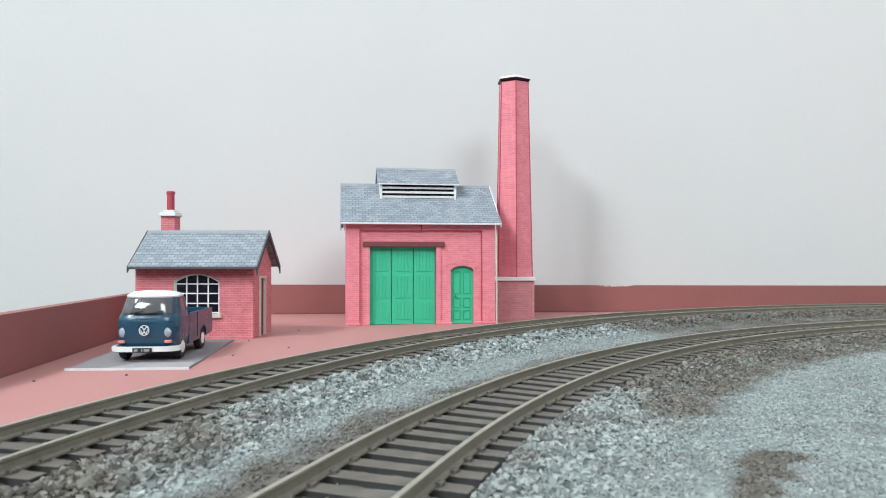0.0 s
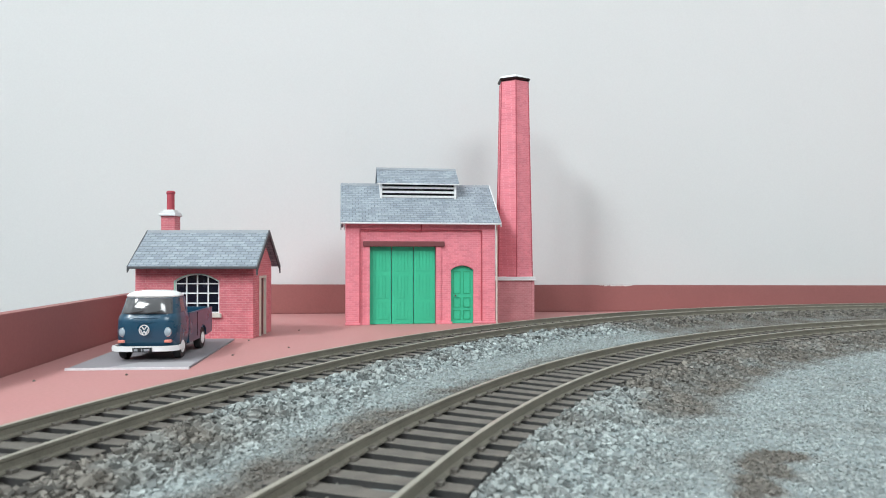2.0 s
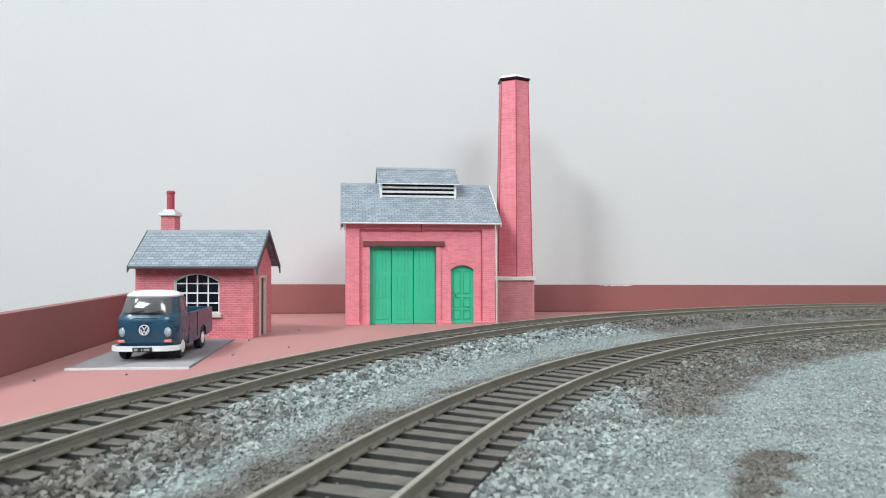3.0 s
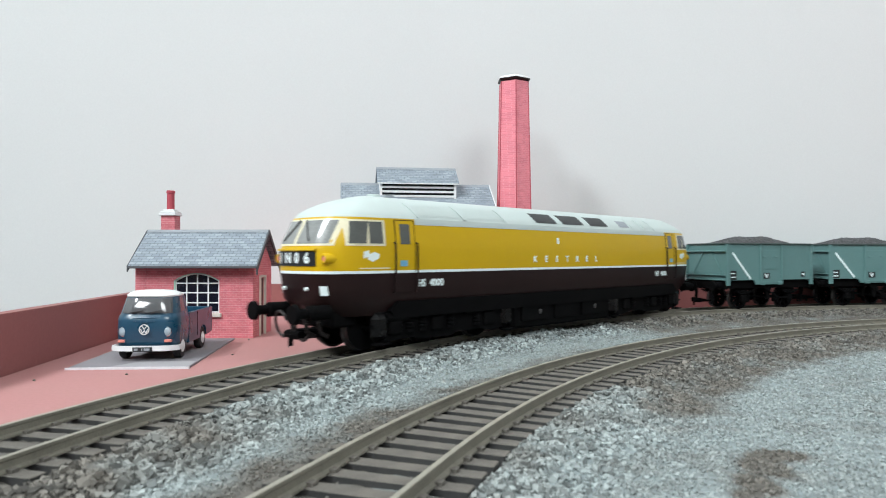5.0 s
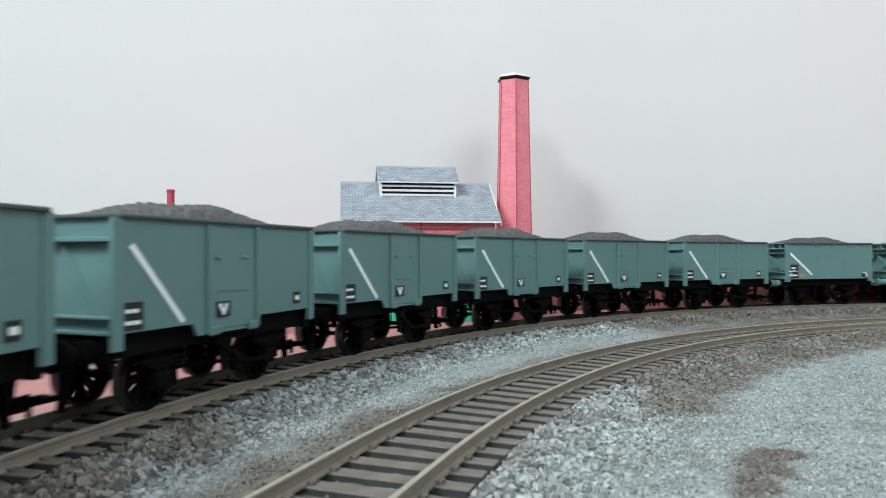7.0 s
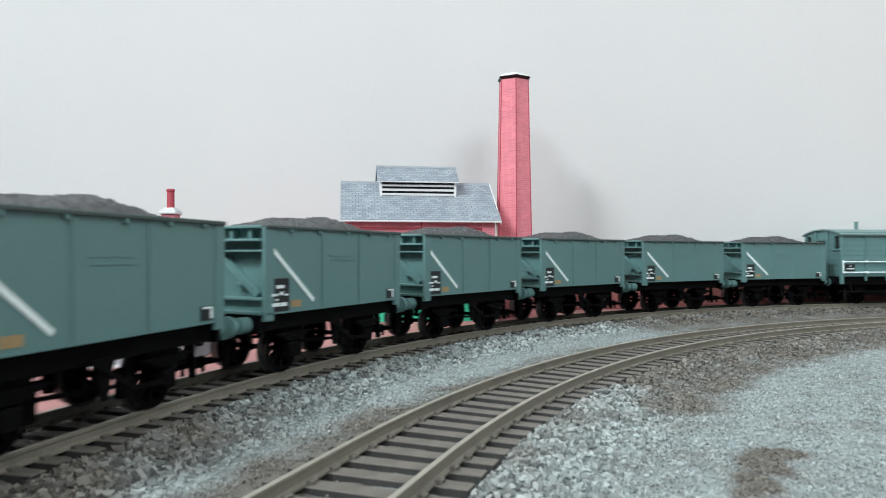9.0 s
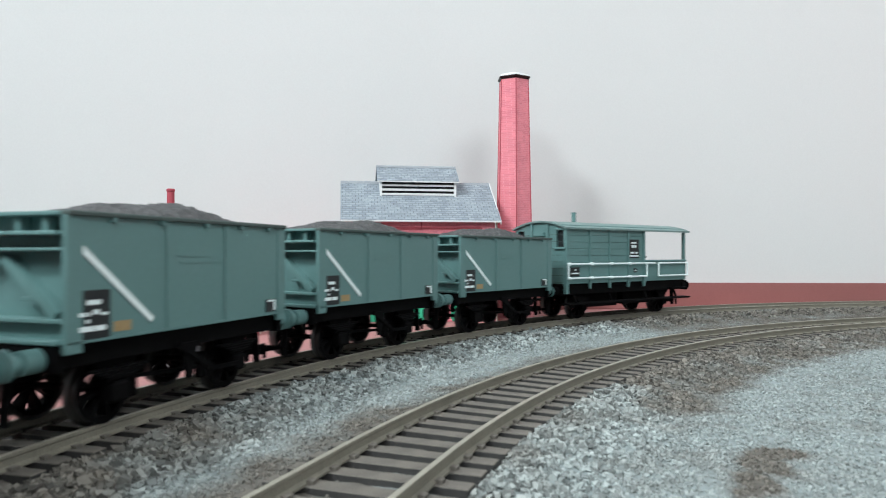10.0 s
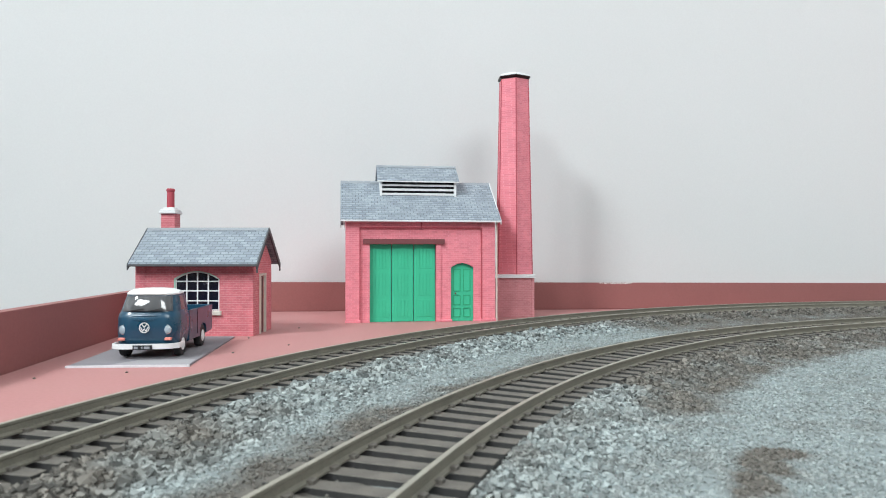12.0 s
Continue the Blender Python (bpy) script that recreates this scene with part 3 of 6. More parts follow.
def engine_shed():
    ob = thing("engine_shed", "pink-red brick card engine shed with green doors and slate roof", "building",
               pose(-0.0506, 0.3534, 0, 0, 0, 8.5))
    W, D, E, R = 79.5, 52.0, 54.2, 76.0
    # front wall in pieces round the openings, recessed behind the pilasters
    rec = 0.9
    for a, b, c, d in ((0, 12.4, 0, 53), (47.6, 55.6, 0, 53), (67.9, W, 0, 53), (12.4, 47.6, 41.2, 53), (55.6, 67.9, 31.2, 53)):
        part("front_wall", box(nb(), a, b, rec, rec + 3.2, c, d), M_BRICK, ob)
    for side in (-1, 1):
        bm = prism(nb(), [(61.75 + side * 6.15, 28.8), (61.75 + side * 6.15, 31.2), (61.75, 31.2)] + [(61.75 + side * 6.15 * k, 31.1 - 2.3 * k * k) for k in (0.25, 0.5, 0.75)], "y", rec, rec + 3.2)
        part("arch_spandrel", bm, M_BRICK, ob)
    for a, b in ((0, 7.2), (72.3, W)):
        bm = box(nb(), a, b, 0, rec, 1.4, 53.2, bevel=0.15)
        part("pilaster", bm, M_BRICK, ob)
        bm = box(nb(), a - 0.5, b + 0.5, -0.5, rec, 0, 1.4, bevel=0.2)
        part("plinth", bm, M_BRICK, ob)
    for a, b in ((9.8, 12.4), (47.6, 50.2)):
        bm = box(nb(), a, b, 0.35, rec, 0, 41.2, bevel=0.1)
        part("door_jamb", bm, M_BRICK, ob)
    bm = box(nb(), 49.6, 56.2, -0.1, rec, 0, 1.2, bevel=0.15)
    part("plinth", bm, M_BRICK, ob)
    bm = box(nb(), 67.4, 72.6, -0.1, rec, 0, 1.2, bevel=0.15)
    part("plinth", bm, M_BRICK, ob)
    bm = box(nb(), 7.2, 72.3, 0, rec, 50.2, 53.2, bevel=0.15)
    part("corbel_band", bm, M_BRICK, ob)
    bm = box(nb(), 39.2, 39.9, -0.12, 0.1, 49.4, 53.0)
    part("card_seam", bm, M_REDCARD, ob)
    for a, b, d in ((-0.2, 39.2, 49.9), (39.6, W + 0.2, 50.1)):
        bm = box(nb(), max(a, 7.2), min(b, 72.3), -0.1, 0.2, d - 0.3, d + 0.2)
        part("band_edge", bm, M_REDCARD, ob)
    for a, b in ((7.0, 7.5), (72.0, 72.5)):
        bm = box(nb(), a, b, -0.12, rec, 1.4, 49.9)
        part("panel_edge", bm, M_REDCARD, ob)
    bm = box(nb(), 9.0, 52.0, -0.3, rec, 41.2, 44.0, bevel=0.2)
    part("lintel", bm, M_DARKRED, ob, "dark red-brown timber lintel")
    bm = nb()
    arch_ring(bm, 55.6, 67.9, 28.9, 2.3, 3.2, 0.55, rec)
    part("brick_arch", bm, M_BRICK, ob)
    # side and back walls with gables
    gable = [(rec + 3.2, 0), (D, 0), (D, E - 1), (D / 2 + 1, R - 2.2), (rec + 3.2, E - 1)]
    for a, b in ((0, 1.5), (W - 1.5, W)):
        bm = prism(nb(), gable, "x", a, b)
        part("side_wall", bm, M_BRICK, ob)
    bm = box(nb(), 1.5, W - 1.5, D - 1.5, D, 0, E - 1)
    part("back_wall", bm, M_BRICK, ob)
    # the three-leaf shed door
    for i in range(3):
        a = 12.4 + i * 35.2 / 3
        b = a + 35.2 / 3 - 0.25
        bm = box(nb(), a + 0.1, b, 3.0, 3.7, 0.2, 41.2)
        leaf = part("door_leaf", bm, M_GREEN, ob, "green planked shed door leaf")
        w = b - a
        for z0, z1 in ((2.6, 11.8), (13.8, 26.0), (28.2, 39.0)):
            for k in range(5):
                x = a + 1.4 + k * (w - 2.6) / 5
                bm = box(nb(), x + 0.12, x + (w - 2.6) / 5 - 0.12, 2.8, 3.02, z0, z1, bevel=0.06)
                part("door_board", bm, M_GREEN, leaf)
    bm = prism(nb(), arch_pts(55.5, 68.0, 0.2, 28.9, 2.3), "y", 2.3, 2.9)
    door = part("side_door", bm, M_GREEN, ob, "small green panelled door with arched head")
    for a, b in ((57.0, 61.0), (62.4, 66.4)):
        for c, d in ((2.2, 7.2), (8.6, 14.0), (16.0, 28.0)):
            bm = nb()
            for (p, q, r, s) in ((a, b, c, c + 0.4), (a, b, d - 0.4, d), (a, a + 0.4, c + 0.4, d - 0.4), (b - 0.4, b, c + 0.4, d - 0.4)):
                box(bm, p, q, 2.08, 2.32, r, s)
            part("door_moulding", bm, M_GREENDARK, door)
    bm = lathe(nb(), [(0.35, -0.5), (0.45, -0.2), (0.2, 0.2)], 8, (58.2, 1.95, 14.9), "y")
    part("door_knob", bm, M_DARKRED, door)
    # roof
    bm = nb()
    roof_sheet(bm, -2.8, W + 2.8, -3.0, E, D / 2 + 1, R + 0.6, D + 3, 0.9)
    part("roof", bm, M_SLATE, ob, "blue-grey printed slate roof")
    bm = box(nb(), -2.8, W + 2.8, -3.4, -2.7, E - 1.3, E - 0.4, bevel=0.15)
    part("gutter", bm, M_CARDWHITE, ob, "pale grey gutter strip")
    for a, b in ((-2.9, -2.4), (W + 2.4, W + 2.9)):
        bm = prism(nb(), [(-3.1, E - 0.2), (D / 2 + 1, R + 0.9), (D / 2 + 1, R - 1.0), (-3.1, E - 2.4)], "x", a, b)
        prism(bm, [(D + 3.1, E - 0.2), (D / 2 + 1, R + 0.9), (D / 2 + 1, R - 1.0), (D + 3.1, E - 2.4)], "x", a, b)
        part("bargeboard", bm, M_CARDWHITE if a > 0 else M_SLATEPLAIN, ob)
    bm = nb()
    rng = random.Random(5)
    for i in range(20):
        x = -2.6 + i * (W + 5.2) / 20
        prism(bm, [(D / 2 - 0.4, R - 0.3), (D / 2 + 1, R + 1.15 + rng.uniform(-0.1, 0.1)), (D / 2 + 2.4, R - 0.3)], "x", x, x + (W + 5.2) / 20 - 0.12)
    part("ridge", bm, M_SLATEPLAIN, ob)
    # roof ventilator
    c, hw, yv = W / 2, 20.6, 15.2
    for s in (-1, 1):
        bm = nb()
        prism(bm, [(yv, 64.5), (D - yv + 2, 64.5), (D - yv + 2, 76.3), (D / 2 + 1, 85), (yv, 76.3)], "x", c + s * hw - 0.6, c + s * hw + 0.6)
        part("ventilator_end", bm, M_CARDWHITE, ob)
    bm = box(nb(), c - hw + 0.6, c + hw - 0.6, yv + 1.8, yv + 2.2, 65, 76)
    part("ventilator_back", bm, M_WINDOWDARK, ob)
    for i in range(3):
        z = 68.8 + i * 2.5
        bm = prism(nb(), [(yv + 0.2, z + 0.5), (yv + 1.6, z + 1.0), (yv + 1.7, z + 0.2), (yv + 0.3, z - 0.4)], "x", c - hw + 0.6, c + hw - 0.6)
        part("louvre_slat", bm, M_CARDWHITE, ob)
    bm = nb()
    roof_sheet(bm, c - 22.7, c + 22.7, yv - 1.1, 76.4, D / 2 + 1, 85.6, D - yv + 5, 0.8)
    part("ventilator_roof", bm, M_SLATE, ob)
    bm = box(nb(), c - 22.7, c + 22.7, yv - 1.4, yv - 0.9, 75.5, 76.2, bevel=0.1)
    part("ventilator_gutter", bm, M_CARDWHITE, ob)
    bm = prism(nb(), [(D / 2 - 0.2, 85.0), (D / 2 + 1, 86.3), (D / 2 + 2.2, 85.0)], "x", c - 22.7, c + 22.7)
    part("ventilator_ridge", bm, M_SLATEPLAIN, ob)
    # downpipes
    for x, foot in ((-0.9, 49.0), (W + 0.9, 0.0)):
        bm = rod(nb(), (x, 0.2, foot), (x, 0.2, 52.0), 0.5)
        rod(bm, (x, 0.2, 52.0), (x, -2.6, 53.4), 0.5)
        part("downpipe", bm, M_CREAM if x > 0 else M_CARDWHITE, ob, "cream card downpipe")


engine_shed()


def brick_stack():
    ob = thing("boiler_annexe", "low red brick annexe with pale flat capping", "building", pose(0.0296, 0.3850, 0, 0, 0, 3.0))
    bm = box(nb(), 0, 22.4, 0, 22, 0, 22.3)
    part("wall", bm, M_BRICKPALE, ob)
    for a, b in ((0, 1.6), (20.8, 22.4)):
        bm = box(nb(), a, b, -0.35, 0.0, 0, 22.3, bevel=0.1)
        part("corner_pilaster", bm, M_BRICKPALE, ob)
    bm = box(nb(), -0.9, 23.3, -1.2, 23, 22.3, 23.2, bevel=0.15)
    box(bm, -0.4, 22.9, -0.7, 22.5, 23.2, 24.4, bevel=0.2)
    part("capping", bm, M_CARDWHITE, ob, "pale grey flat capping")
    ob = thing("factory_chimney", "tall tapering pink-red brick factory chimney on the annexe", "chimney", pose(0.0415, 0.3968, 0.0244, 0, 0, 0))
    turn = radians(-88)
    bm = lathe(nb(), [(11.5, 0), (10.9, 14), (9.0, 112.8), (8.7, 113)], 6, (0, 0, 0), "z", turn)
    part("shaft", bm, M_BRICK, ob)
    bm = nb()
    for i in range(6):
        a = turn + i * math.pi / 3
        bar(bm, (11.45 * math.cos(a), 11.45 * math.sin(a), 0), (8.98 * math.cos(a), 8.98 * math.sin(a), 112.8), 0.5, 0.5)
    part("corner_strip", bm, M_REDCARD, ob)
    bm = lathe(nb(), [(9.0, 113.2), (10.1, 113.7), (10.3, 114.3), (9.9, 114.7)], 6, (0, 0, 0), "z", turn)
    part("cap_moulding", bm, M_BROWN, ob, "dark red cap moulding")
    bm = lathe(nb(), [(10.0, 114.7), (9.6, 115.6), (6.0, 116.9), (5.6, 116.7)], 6, (0, 0, 0), "z", turn)
    part("cap", bm, M_CARDWHITE, ob, "worn white cap")


brick_stack()


def office_hut():
    ob = thing("brick_hut", "small red brick card hut with slate roof and arched window", "building", pose(-0.1355, 0.2990, 0, 0, 0, -1.0))
    W, D, E, R = 52.2, 29.0, 32.6, 47.3
    wx0, wx1, wz0, spring, rise = 17.1, 37.2, 11.0, 25.2, 3.3
    bm = nb()
    for a, b, c, d in ((0, wx0, 0, E), (wx1, W, 0, E), (wx0, wx1, 0, wz0), (wx0, wx1, spring + rise, E)):
        box(bm, a, b, 0, 1.3, c, d)
    cx, hw = (wx0 + wx1) / 2, (wx1 - wx0) / 2
    for s in (-1, 1):
        prism(bm, [(cx + s * hw, spring), (cx + s * hw, spring + rise), (cx, spring + rise)] + [(cx + s * hw * k, spring + rise - rise * k * k) for k in (0.25, 0.5, 0.75)], "y", 0, 1.3)
    part("front_wall", bm, M_BRICKHUT, ob)
    gable = [(1.3, 0), (D, 0), (D, E), (D / 2, R - 2.4), (1.3, E)]
    bm = prism(nb(), gable, "x", 0, 1.3)
    part("side_wall", bm, M_BRICKHUT, ob)
    bm = prism(nb(), [(1.3, 0), (9.5, 0), (9.5, 26), (17.5, 26), (17.5, 0), (D, 0), (D, E), (D / 2, R - 2.4), (1.3, E)], "x", W - 1.3, W)
    part("side_wall", bm, M_BRICKHUT, ob)
    bm = box(nb(), 1.3, W - 1.3, D - 1.3, D, 0, E)
    part("back_wall", bm, M_BRICKHUT, ob)
    bm = box(nb(), W - 1.1, W - 0.7, 9.5, 17.5, 0, 26)
    part("door", bm, M_DARKRED, ob, "dark red side door")
    bm = nb()
    for a, b in ((8.9, 9.8), (17.2, 18.1)):
        box(bm, W - 0.4, W + 0.7, a, b, 0, 27)
    box(bm, W - 0.4, W + 0.7, 8.6, 18.4, 26.2, 27.2)
    part("door_frame", bm, M_CREAM, ob, "cream door frame")
    for x in (0, W - 4.6):
        bm = box(nb(), x, x + 4.6, -0.35, 0, 0, E - 1, bevel=0.1)
        part("corner_pier", bm, M_BRICKHUT, ob)
    bm = nb()
    arch_ring(bm, wx0, wx1, spring, rise, 2.6, -0.25, 0.0, 18)
    part("window_arch", bm, M_BRICKHUT, ob)
    bm = prism(nb(), arch_pts(wx0 + 0.1, wx1 - 0.1, wz0, spring, rise), "y", 1.0, 1.3)
    window = part("window", bm, M_WINDOWDARK, ob, "dark window panes")
    bm = nb()
    for k in range(5):
        x = wx0 + 0.5 + k * (wx1 - wx0 - 1.0) / 4
        top = spring + rise * (1 - ((x - cx) / hw) ** 2) - 0.2
        box(bm, x - 0.27, x + 0.27, 0.7, 1.05, wz0, top)
    for z in (wz0 + 0.35, wz0 + 4.4, wz0 + 8.8, wz0 + 13.0):
        box(bm, wx0 + 0.2, wx1 - 0.2, 0.72, 1.02, z - 0.27, z + 0.27)
    for i in range(12):
        k0, k1 = -1 + i / 6, -1 + (i + 1) / 6
        bar(bm, (cx + hw * 0.97 * k0, 0.88, spring + rise * (1 - k0 * k0) - 0.35), (cx + hw * 0.97 * k1, 0.88, spring + rise * (1 - k1 * k1) - 0.35), 0.35, 0.55)
    part("glazing_grid", bm, M_WHITE, window, "white glazing bars")
    bm = nb()
    for i in range(12):
        k0, k1 = -1 + i / 6, -1 + (i + 1) / 6
        bar(bm, (cx + hw * k0, 0.3, spring + rise * (1 - k0 * k0)), (cx + hw * k1, 0.3, spring + rise * (1 - k1 * k1)), 0.9, 0.5)
    box(bm, wx0 - 0.1, wx0 + 0.35, -0.1, 0.8, wz0, spring)
    part("reveal", bm, M_MINT, window, "mint green reveal")
    bm = box(nb(), wx0 - 0.8, wx1 + 1.0, -1.1, 0.6, wz0 - 1.9, wz0, bevel=0.2)
    part("window_sill", bm, M_CREAM, ob, "pale stone window sill")
    bm = nb()
    roof_sheet(bm, -1.3, W + 3.0, -4.6, E - 0.6, D / 2, R + 0.4, D + 4.6, 0.9)
    part("roof", bm, M_SLATE, ob, "blue-grey printed slate roof")
    bm = box(nb(), -1.3, W + 3.0, -5.0, -4.2, E - 2.0, E - 0.9, bevel=0.15)
    part("gutter", bm, M_DARKGREY, ob)
    for a, b in ((-1.6, -1.2), (W + 2.6, W + 3.2)):
        bm = nb()
        for y0 in (-5.0, D + 5.0):
            prism(bm, [(y0, E - 0.9), (D / 2, R + 0.9), (D / 2, R - 1.5), (y0, E - 3.6)], "x", a, b)
        part("bargeboard", bm, M_DARKGREY, ob, "dark grey bargeboard")
        for y0 in (-5.0, D + 4.2):
            bm = box(nb(), a, b, y0, y0 + 0.9, E - (4.8 if a > 0 else 2.6), E - 1.2, bevel=0.12)
            part("finial", bm, M_DARKGREY, ob)
    bm = prism(nb(), [(D / 2 - 1.2, R - 0.4), (D / 2, R + 0.9), (D / 2 + 1.2, R - 0.4)], "x", -1.5, W + 3.0)
    part("ridge", bm, M_SLATEPLAIN, ob)
    x, YS, R = 7.4, D / 2 + 4.6, 48.0
    bm = box(nb(), x - 3.2, x + 3.2, YS - 3.2, YS + 3.2, R - 8, R + 7.0)
    stack = part("chimney_stack", bm, M_BRICKHUT, ob)
    bm = box(nb(), x - 3.9, x + 3.9, YS - 4.2, YS + 4.2, R + 6.8, R + 8.0, bevel=0.2)
    box(bm, x - 3.6, x + 3.6, YS - 3.6, YS + 3.6, R + 8.0, R + 8.8, bevel=0.2)
    box(bm, x - 2.6, x + 2.6, YS - 2.6, YS + 2.6, R + 8.8, R + 9.8, bevel=0.2)
    part("stepped_capping", bm, M_CARDWHITE, stack, "white stepped capping")
    bm = lathe(nb(), [(1.7, R + 9.6), (1.65, R + 17.2), (1.95, R + 17.5), (1.95, R + 18.3), (1.6, R + 18.7), (1.2, R + 18.7), (1.2, R + 17.0)], 16, (x, YS, 0))
    part("chimney_pot", bm, M_REDCARD, stack, "red chimney pot")


office_hut()


def parking_slab():
    ob = thing("parking_slab", "thin grey card parking slab with pale edge", "paving slab", pose(-0.1195, 0.2145, 0, 0, 0, 3.6))
    bm = prism(nb(), [(0.4, 0.4), (38.2, 0.4), (34.5, 76), (-3.5, 76)], "z", 0, 0.6)
    part("slab_card", bm, M_SLAB, ob)
    bm = prism(nb(), [(0, -0.1), (38.5, -0.1), (38.5, 0.5), (0, 0.5)], "z", 0, 0.7)
    part("front_edge", bm, M_SLABEDGE, ob, "pale cut card edge")
    bm = prism(nb(), [(12, 0.5), (38, 0.5), (37, 12), (19, 12)], "z", 0.6, 0.66)
    part("pale_panel", bm, M_SLABLIGHT, ob)


parking_slab()


def board_grit():
    rng = random.Random(12)
    for x, y in ((-83, 290), (-76.5, 247), (-61, 268), (-96, 206), (-70, 330), (-118, 196)):
        bm = nb()
        bmesh.ops.create_icosphere(bm, subdivisions=1, radius=1.0)
        for v in bm.verts:
            v.co = v.co * rng.uniform(0.35, 0.6)
            v.co.z *= 0.7
        ob = alone("loose_chipping", bm, M_SLEEPER, "tiny dark loose stone chipping on the board", "stone chipping", group="stray chippings")
        ob.location = (x * MM, y * MM, 0.0002)


board_grit()


# ---- pickup van ----
def pickup():
    ob = thing("pickup_van", "dark blue vintage pickup van with white roof and bumper", "van", pose(-0.1005, 0.2285, 0.00067, 0, 0, 4.4) @ Matrix.Diagonal((0.93, 0.93, 0.965, 1)))
    # x across, y backwards from the nose, z up
    H = 11.2

    def half(z):
        return H * (1 - 0.02 * max(0, z - 14)) if z > 14 else H * (0.95 + 0.05 * min(1, (z - 4) / 6))

    def ring(z, w, y0, y1, r0, r1, n=6):
        pts = []
        for (cx, cy, r, a0) in ((w - r0, y0 + r0, r0, -90), (w - r1, y1 - r1, r1, 0), (-(w - r1), y1 - r1, r1, 90), (-(w - r0), y0 + r0, r0, 180)):
            for i in range(n + 1):
                a = radians(a0 + 90 * i / n)
                pts.append((cx + r * math.cos(a), cy + r * math.sin(a), z))
        return pts

    def skin(bm, rings, mi=0):
        vs = [[bm.verts.new(p) for p in r] for r in rings]
        n = len(vs[0])
        for a, b in zip(vs, vs[1:]):
            for i in range(n):
                bm.faces.new((a[i], a[(i + 1) % n], b[(i + 1) % n], b[i])).material_index = mi
        bm.faces.new(vs[0][::-1]).material_index = mi
        bm.faces.new(vs[-1]).material_index = mi

    bm = nb()
    skin(bm, [ring(4.2, 10.3, 1.4, 15.8, 4, 0.6), ring(6, 11.0, 0.5, 15.8, 5, 0.6), ring(10, H, 0.0, 15.8, 5.6, 0.6), ring(14.0, H, 0.2, 15.8, 5.8, 0.6), ring(15.4, 11.0, 0.7, 15.8, 5.8, 0.6),
              ring(16.3, 10.6, 1.3, 15.8, 5.8, 0.6)])
    body = part("body", bm, M_VAN, ob, "dark blue glossy cab", smooth=True)
    # upper cab with wrap-round glazing
    def cab(z):
        k = (z - 16.3) / 6.0
        return 10.6 - 1.3 * k, 1.3 + 2.3 * k, 5.8 + 0.4 * k

    def front(x, z, o):
        w, y0, r = cab(z)
        e = min(0.999, max(0.0, (abs(x) - (w - r)) / r))
        return (x, y0 + r - r * (1 - e * e) ** 0.5 - o, z)

    bm = nb()
    skin(bm, [ring(z, cab(z)[0], cab(z)[1], 15.8, cab(z)[2], 0.6) for z in (16.2, 18, 20, 22.3)])
    part("cab_frame", bm, M_VAN, ob, smooth=True)
    bm = nb()
    slab(bm, lambda u, v, o: front((2 * u - 1) * (9.0 - 0.9 * v), 16.5 + 5.4 * v, o), 20, 3, -0.3, 0.1)
    part("screen_seal", bm, M_DARKGREY, ob, "dark rubber screen seal", smooth=True)
    bm = nb()
    slab(bm, lambda u, v, o: front((2 * u - 1) * (8.7 - 0.9 * v), 16.8 + 4.8 * v, o + 0.6 * (1 - (2 * u - 1) ** 2) + 0.22 * (1 - (2 * v - 1) ** 2)), 24, 8, -0.2, 0.22)
    part("windscreen", bm, M_SCREEN, ob, "reflecting curved windscreen", smooth=True)
    for s in (-1, 1):
        bm = nb()
        slab(bm, lambda u, v, o: (s * (cab(16.7 + 4.8 * v)[0] + o), 8.0 + 5.2 * u + 1.0 * v * (1 - u), 16.7 + 4.8 * v), 2, 2, -0.2, 0.1)
        part("side_window", bm, M_GLASS, ob, "dark side window")
        bm = nb()
        slab(bm, lambda u, v, o: (s * (cab(16.4 + 5.6 * v)[0] + o), 13.8 + 1.8 * u, 16.4 + 5.6 * v), 2, 2, -0.3, 0.12)
        part("cab_rear_panel", bm, M_VAN, ob)
    bm = nb()
    skin(bm, [ring(22.1, 9.3, 3.3, 16.4, 6.5, 2), ring(22.6, 9.45, 3.1, 16.6, 6.5, 2), ring(23.4, 8.7, 4.2, 16.0, 6, 2.5), ring(24.1, 7.0, 6.0, 14.8, 4, 3), ring(24.4, 4.0, 7.4, 13.6, 3, 3)])
    part("roof", bm, M_WHITE, ob, "white roof", smooth=True)
    # load bed
    bm = box(nb(), -H + 1, H - 1, 16.0, 49.0, 6.6, 8.4, bevel=0.3)
    part("bed_floor", bm, M_VAN, ob)
    for s in (-1, 1):
        bm = nb()
        prism(bm, [(16.2, 4.6), (30.4, 4.6), (31.2, 7.4), (32.6, 8.8), (35.5, 9.4), (38.4, 8.8), (39.8, 7.4), (40.6, 4.8), (49.4, 5.4), (49.6, 15.6), (16.2, 15.6)], "x", s * H - s * 0.9, s * H)
        part("drop_side", bm, M_VAN, ob, "blue drop side")
        bm = box(nb(), s * H - 0.12, s * H + 0.12, 26.8, 27.1, 6, 15.2)
        part("side_seam", bm, M_BLACK, ob)
    bm = box(nb(), -H, H, 48.9, 49.7, 8, 15.6, bevel=0.2)
    part("tailgate", bm, M_VAN, ob)
    bm = box(nb(), -H + 0.9, H - 0.9, 16.1, 16.8, 8, 15.4, bevel=0.2)
    part("bed_front", bm, M_VAN, ob)
    # front furniture
    bm = nb()
    slab(bm, lambda u, v, o: (-11.9 + 23.8 * u, -1.5 + 3.2 * abs(2 * u - 1) ** 5 - o, 3.7 + 1.8 * v), 14, 3, -0.3, 0.5)
